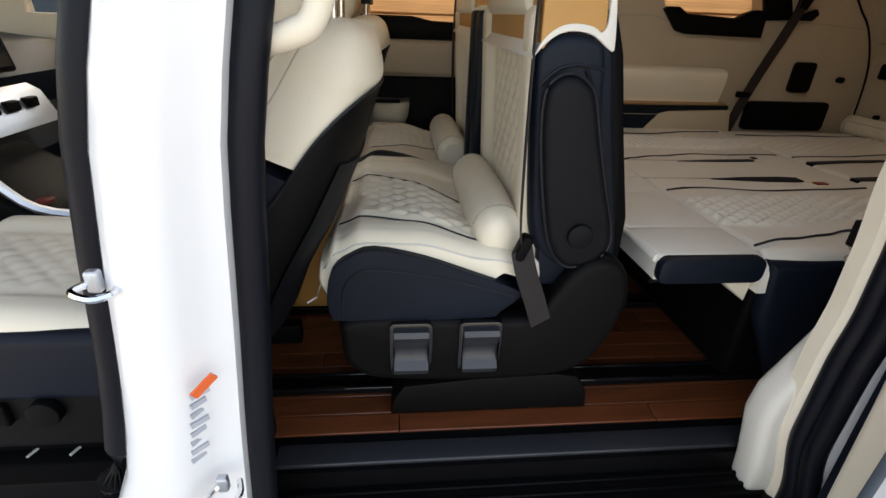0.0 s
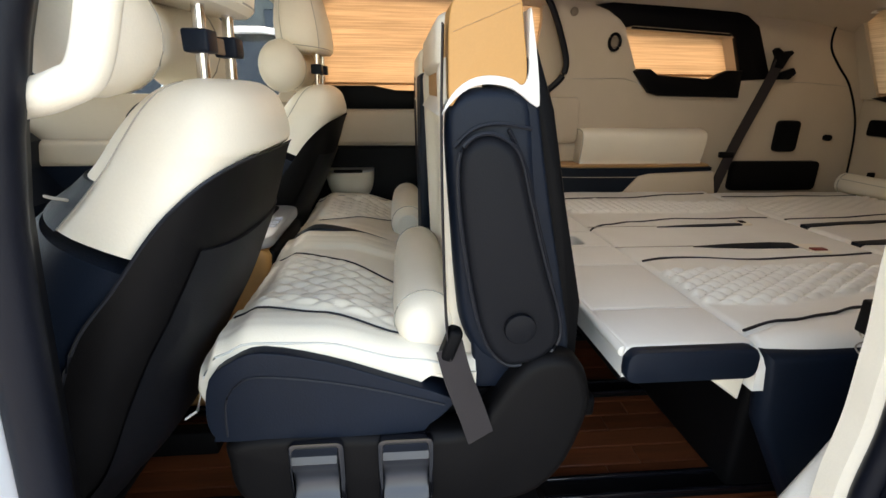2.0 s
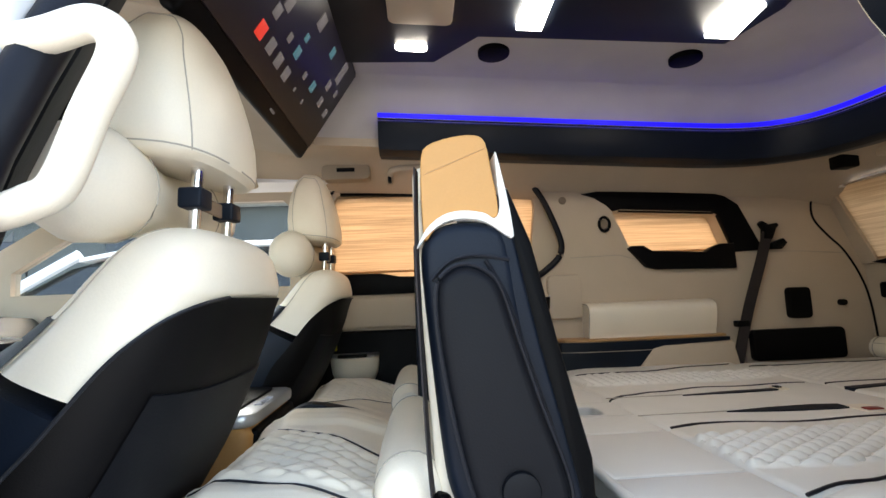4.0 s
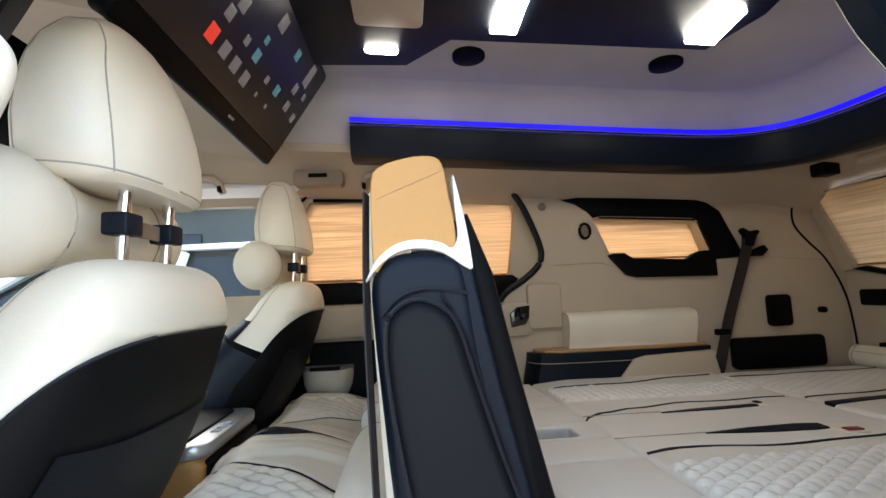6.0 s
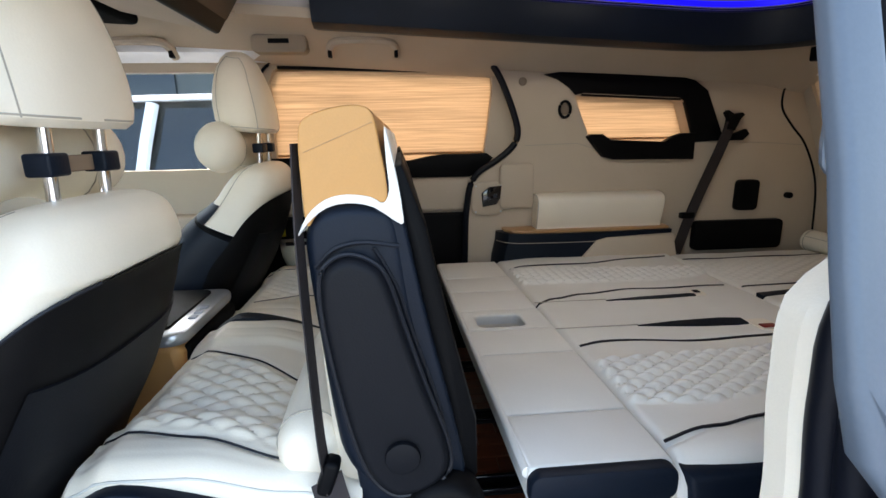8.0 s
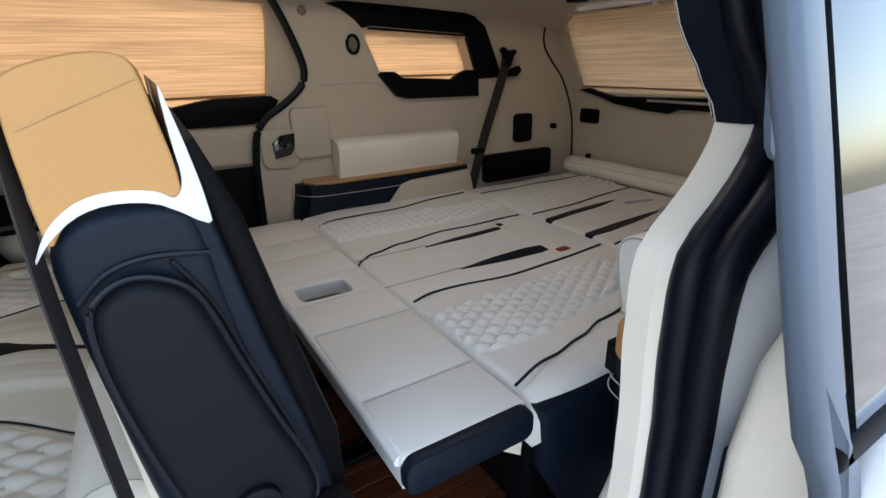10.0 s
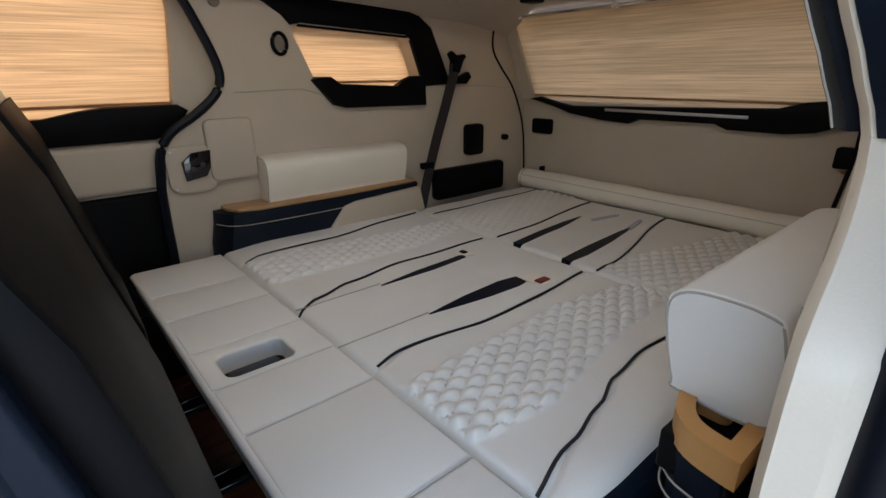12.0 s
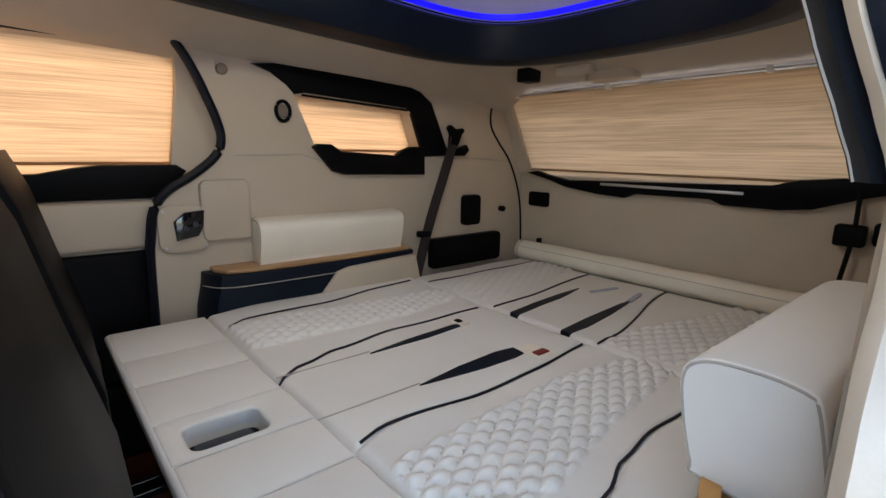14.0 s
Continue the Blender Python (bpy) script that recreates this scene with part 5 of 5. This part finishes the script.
fl = thing("bed_extension", (1.04, YC, 0.52), "pale leather bed extension with a cup recess", "bed")
cuts = [1.168, 1.31, 1.55, 1.69, 1.83, 2.0, 2.15, 2.36]
hole = round_rect(0.966, 1.09, 1.708, 1.793, 0.018)
for i, (a, b) in enumerate(zip(cuts, cuts[1:])):
    if i == 3:
        pl = plate([(0.932, a), (1.158, a), (1.158, b), (0.932, b)], [hole], BZ - 0.055, BZ + 0.002, "z")
        bmesh.ops.bevel(pl, geom=[e for e in pl.edges if len(e.link_faces) == 2 and e.calc_face_angle(0) > 1 and max(v.co.z for v in e.verts) > BZ and min(v.co.z for v in e.verts) > BZ], offset=0.006, segments=3, profile=0.5, affect="EDGES")
        part("pad", skew(pl), PALE, fl)
    else:
        r = rbox(0.932, 1.158, a, b, BZ - 0.055, BZ + 0.002, 0.0)
        ed = [e for e in r.edges if min(v.co.z for v in e.verts) > BZ]
        bmesh.ops.bevel(r, geom=ed, offset=0.008, segments=3, profile=0.5, affect="EDGES")
        part("pad", skew(r), PALE, fl)
    if i:
        part("seam", skew(tube([(0.936, a, BZ - 0.004), (0.945, a, BZ), (1.15, a, BZ), (1.156, a, BZ - 0.004)], 0.0014)), STITCH, fl)
part("end_panel", skew(prism(round_rect(0.930, 1.159, 0.498, 0.557, 0.02), 1.148, 1.174, "y", 0.006)), NAVY, fl, "navy end panel")
part("front_edge", skew(tube([(0.934, 1.175, 0.546), (0.934, 2.355, 0.546)], 0.010, 10)), PALE, fl)
part("cup_wall", skew(loft([[(x, y, z) for x, y in round_rect(0.9655 - g, 1.0905 + g, 1.7075 - g, 1.7935 + g, 0.018 + g)] for z, g in ((BZ - 0.006, 0.003), (BZ - 0.03, -0.001), (BZ - 0.05, -0.004))], cap=False)), CREAM, fl)
part("cup_floor", skew(rbox(0.96, 1.096, 1.702, 1.799, 0.485, BZ - 0.038, 0.003)), BLACK, fl)
part("cup_mat", skew(prism(round_rect(0.98, 1.076, 1.718, 1.782, 0.012), BZ - 0.04, BZ - 0.03, "z", 0.003)), GLOSS, fl)
part("hinge_plate", skew(rbox(0.945, 1.15, 1.2, 2.35, 0.47, 0.499, 0.006)), BLACK, fl)

rl = thing("rolled_bolster", (2.51, YC, 0.58), "beige leather roll along the tailgate behind the bed", "bolster")
part("roll", tube([(2.515, 1.17, 0.585)] + [(2.515, 1.2 + 0.1 * i, 0.586 + 0.002 * math.sin(i * 2.1)) for i in range(12)] + [(2.515, 2.40, 0.585)], 0.045, 16), CREAM, rl)
for yy in (1.185, 2.385):
    part("end_seam", tube([(2.515 + 0.0455 * math.cos(a), yy, 0.5855 + 0.0455 * math.sin(a)) for a in [2 * math.pi * i / 20 for i in range(21)]], 0.0015), GREYSTITCH, rl)
part("long_seam", tube([(2.475, 1.2, 0.607), (2.475, 2.38, 0.607)], 0.0012), GREYSTITCH, rl)


# ---- side bolsters and trays of the rear ----
def arm(mirror, label):
    t = thing("arm_cushion", (1.6, 2.46, 0.68), label, "cushion", "side cushions", mirror=mirror)
    prof = [(2.405, 0.672), (2.392, 0.72), (2.386, 0.768), (2.398, 0.790), (2.43, 0.799), (2.49, 0.797), (2.512, 0.775), (2.52, 0.665), (2.415, 0.658)]
    pp = [(p.x, p.y) for p in curve([(a, b, 0) for a, b in prof], 4, True)]
    x0 = 1.36 if mirror else 1.325
    part("cover", prism([(a, b + (0.018 if mirror else 0.01)) for a, b in pp], x0, x0 + 0.52, "x", 0.012, 3), PALE if mirror else CREAM, t, "", mirror)
    pts = [(x0 + 0.001, 2.45 + (a - 2.45) * 0.95, (0.748 if mirror else 0.74) + (b - 0.73) * 0.95) for a, b in pp]
    part("piping", tube(pts + pts[:1], 0.002), GREYSTITCH, t, "", mirror)
    tr = thing("side_tray", (1.6, 2.44, 0.62), "navy side tray with a light wooden top" if not mirror else "navy side tray with a tan cup rim", "tray", mirror=mirror)
    top = [(1.198, 2.43), (1.223, 2.39), (1.29, 2.372), (1.55, 2.366), (1.87, 2.385), (1.88, 2.48), (1.198, 2.48)]
    if not mirror:
        part("tray_top", prism(top, 0.660, 0.672, "z", 0.004), TRAYWOOD, tr, "light wood top", mirror)
    if mirror:
        side = [(1.295, 2.50), (1.305, 2.45), (1.34, 2.425), (1.42, 2.418), (1.70, 2.412), (1.9, 2.412), (1.9, 2.51)]
        rr = [[(x + 0.02 * k, y + 0.01 * k, z) for x, y in side] for z, k in ((0.30, 1.0), (0.50, 0.5), (0.61, 0.1), (0.652, 0.0))]
        part("tray_side", loft(rr), NAVY, tr, "navy leather side", mirror)
        for zz in (0.60, 0.575):
            part("stitching", tube([(x - 0.002, y - 0.002, zz) for x, y in curve([Vector((a, b)) for a, b in side[:5]], 5)], 0.0014), GREYSTITCH, tr, "", mirror)
        return tr
    side = [(1.173, 2.44), (1.208, 2.385), (1.29, 2.362), (1.55, 2.356), (1.88, 2.376), (1.90, 2.48), (1.173, 2.48)]
    rr = [[(x - 0.03 * k, y, z) for x, y in side] for z, k in ((0.40, 1.0), (0.56, 0.6), (0.62, 0.15), (0.66, 0.0))]
    part("tray_side", loft(rr), NAVY, tr, "navy leather side", mirror)
    part("stitching", tube([(x - 0.005, y - 0.003, 0.625) for x, y in curve([Vector((a, b)) for a, b in side[:5]], 5)], 0.0014), GREYSTITCH, tr, "", mirror)
    if not mirror:
        part("cream_insert", prism([(1.475, 0.535), (1.555, 0.628), (1.60, 0.638), (1.875, 0.645), (1.90, 0.535)], 2.348, 2.40, "y", 0.008), BEIGE, tr, "beige insert", mirror)
    return tr


arm(False, "cream leather arm cushion on the far side tray")
near_tray = arm(True, "pale leather arm cushion beside the rear door pillar")
# tan cup rim on the near tray
rim = [(1.288, 1.045), (1.297, 1.09), (1.325, 1.118), (1.375, 1.132), (1.44, 1.134), (1.52, 1.134), (1.55, 1.05)]
outer_ = [(p.x, p.y) for p in curve([Vector((a, b, 0)) for a, b in rim], 4)] + [(1.55, 1.035), (1.288, 1.035)]
inner_ = [(1.425 + (a - 1.425) * 0.80, 1.084 + (b - 1.084) * 0.60) for a, b in outer_]
part("cup_rim", plate(outer_, [inner_], 0.645, 0.682, "z"), TAN, near_tray, "tan leather cup rim")
part("cup_lug", rbox(1.37, 1.40, 1.075, 1.125, 0.62, 0.686, 0.01), TAN, near_tray)
part("cup_well", rbox(1.31, 1.53, 1.045, 1.125, 0.60, 0.654, 0.004), BROWN, near_tray)

# rear belt
bl = thing("seat_belt", (2.15, 2.44, 0.9), "dark seat belt hanging from an upper anchor", "seat belt")
part("webbing", ribbon(curve([(2.128, 2.44, 1.075), (2.088, 2.44, 0.96), (2.005, 2.435, 0.75), (1.925, 2.43, 0.50)], 5), 0.045, (0.92, 0, -0.3), 0.004), WEBBING, bl)
part("anchor", prism([(2.100, 1.115), (2.110, 1.125), (2.135, 1.110), (2.170, 1.115), (2.180, 1.105), (2.165, 1.090), (2.145, 1.045), (2.110, 1.050), (2.115, 1.090)], 2.432, 2.465, "y", 0.006), BLACK, bl, "black belt anchor")
part("guide", prism([(2.145, 1.030), (2.200, 1.050), (2.215, 1.030), (2.190, 1.005), (2.145, 1.005)], 2.44, 2.47, "y", 0.006), BLACK, bl)
part("stop", rbox(1.945, 2.005, 2.425, 2.45, 0.69, 0.715, 0.006), BLACK, bl)

# roof screen
rs = thing("roof_screen", (0.42, YC, 1.5), "large roof mounted screen tilted down showing dim icons", "screen")
M = Matrix.Translation((0.285, 1.70, 1.355)) @ pose(0, 0, 0, 0, -57, 0)


def panel_box(x0, x1, y0, y1, z0, z1, r=0.0):
    b = rbox(x0, x1, y0, y1, z0, z1, r)
    b.transform(M)
    return b


part("housing", panel_box(-0.02, 0.34, -0.42, 0.42, 0.0, 0.04, 0.012), BLACK, rs)
part("front_cover", prism([(0.268, 1.345), (0.44, 1.62), (0.2, 1.64), (0.02, 1.40)], 1.29, 2.11, "y", 0.01), HEAD, rs, "beige front cover")
disp = part("display", panel_box(0.03, 0.325, -0.405, 0.405, -0.004, 0.002), DISPLAY, rs, "dark glossy display")
for u, v, w, m in ((0.158, -0.19, 0.030, ICON_A), (0.156, -0.087, 0.022, ICON_A), (0.10, -0.20, 0.036, ICON_R), (0.10, -0.134, 0.034, ICON_A), (0.098, -0.072, 0.034, ICON_A), (0.096, -0.007, 0.034, ICON_A), (0.156, -0.019, 0.03, ICON_B), (0.265, 0.0, 0.04, ICON_A), (0.263, 0.151, 0.03, ICON_B), (0.15, 0.164, 0.03, ICON_B), (0.15, 0.271, 0.03, ICON_A), (0.204, 0.255, 0.03, ICON_A), (0.216, 0.339, 0.022, ICON_A), (0.145, 0.353, 0.028, ICON_A), (0.144, 0.085, 0.02, ICON_A), (0.201, -0.02, 0.02, ICON_B), (0.196, -0.169, 0.034, ICON_A), (0.095, 0.08, 0.012, ICON_A), (0.095, 0.16, 0.012, ICON_A)):
    part("icon", panel_box(u - w / 2, u + w / 2, v - w / 2, v + w / 2, -0.006, -0.003, 0.0014), m, disp)
part("icon", panel_box(0.235, 0.305, 0.27, 0.31, -0.006, -0.003, 0.0014), ICON_A, disp, "tall pale widget")
part("indicator", panel_box(0.004, 0.010, 0.035, 0.065, -0.003, 0.001), ICON_A, rs)

# ---- outside, seen through the far front window ----
pc = thing("parked_car", (-1.6, 5.4, GZ), "white car parked beside, seen through the window", "car")
low = [(-4.2, 0.25), (-4.3, 0.55), (-4.15, 0.82), (-3.4, 0.98), (-2.6, 1.06), (0.4, 1.08), (0.72, 1.0), (0.8, 0.4), (0.7, 0.25)]
part("body", prism([(p.x, p.y + GZ) for p in curve([Vector((a, b, 0)) for a, b in low], 4, True)], 4.2, 6.0, "y", 0.10, 4), PAINT, pc)
cab = [(-2.9, 1.04), (-2.1, 1.52), (-1.6, 1.64), (-0.4, 1.66), (0.35, 1.55), (0.55, 1.06)]
part("cabin", loft([[(x, y0 + k * (0.16 if z < 1.1 else 0.32), z + GZ) for x, z in cab] for y0, k in ((4.14, 1), (6.06, -1))]), PRIVACY, pc, "dark glazed cabin")
part("roof", prism([(-2.0, 1.60 + GZ), (-1.5, 1.685 + GZ), (-0.4, 1.70 + GZ), (0.3, 1.60 + GZ), (0.3, 1.57 + GZ), (-0.4, 1.655 + GZ), (-1.5, 1.64 + GZ), (-2.0, 1.565 + GZ)], 4.38, 5.82, "y", 0.015), PAINT, pc, "white roof")
for x0, x1 in ((-2.86, -2.02), (-1.12, -1.02), (0.10, 0.20)):
    part("pillar", tube([(x0, 4.28, 1.06 + GZ), ((x0 + x1) / 2, 4.345, 1.36 + GZ), (x1, 4.42, 1.63 + GZ)], 0.045, 8), PAINT, pc, "white roof pillar")
for cx in (-3.4, -0.2):
    w = part("wheel", disc((cx, 4.3, GZ + 0.33), 0.33, 0.22, "y", 32, 0.03), RUBBER, pc)
    part("rim", disc((cx, 4.19, GZ + 0.33), 0.21, 0.03, "y", 24, 0.01), SATIN, w)
mr = part("mirror", rbox(-2.42, -2.20, 3.98, 4.20, 1.05 + GZ, 1.24 + GZ, 0.05, 4), PAINT, pc, "white wing mirror")
part("mirror_glass", rbox(-2.215, -2.195, 4.01, 4.18, 1.08 + GZ, 1.21 + GZ, 0.01), GLOSS, mr)
hall = thing("hall_wall", (-4, 11, GZ), "grey hall front behind the parked car", "building")
part("wall", rbox(-24, 14, 11, 11.4, GZ, 4.6, 0.02), CONCRETE, hall)
part("fascia", rbox(-24, 14, 10.6, 11.0, 3.0, 3.7, 0.03), surface("pale fascia", (0.50, 0.48, 0.42), 0.6), hall)
for i in range(9):
    part("window", rbox(-22 + i * 4, -19.6 + i * 4, 10.94, 11.02, 0.2, 2.4, 0.02), GLOSS, hall)

# ---- floor rails and planks ----
for y in (1.275, 1.62, 1.93, 2.275):
    r = thing("floor_rail", (0.6, y, FLOOR), "black seat rail let into the wooden floor", "rail", "floor rails")
    part("channel", rbox(-0.1, 1.9, y - 0.032, y + 0.032, FLOOR - 0.01, FLOOR + 0.004, 0.002), BLACK, r)
    part("edge", rbox(-0.1, 1.9, y - 0.030, y - 0.020, FLOOR + 0.002, FLOOR + 0.014, 0.003), GLOSS, r)
    part("edge", rbox(-0.1, 1.9, y + 0.020, y + 0.030, FLOOR + 0.002, FLOOR + 0.014, 0.003), GLOSS, r)
floor = bpy.data.objects["floor"]
random.seed(9)
PL = {}
yy = 1.122
while yy < 2.44:
    x = 0.02 - random.random() * 0.4
    while x < 2.0:
        ln = random.choice((0.45, 0.6, 0.8))
        key = (ln,)
        if key not in PL:
            b = rbox(0, ln - 0.002, 0, 0.053, 0, 0.010, 0.0015, 1)
            me = bpy.data.meshes.new("plank")
            b.to_mesh(me)
            b.free()
            me.materials.append(WOOD)
            PL[key] = me
        o = new("plank", PL[key])
        o.parent = floor
        o.location = (x, yy, FLOOR - 0.012)
        x += ln
    yy += 0.056
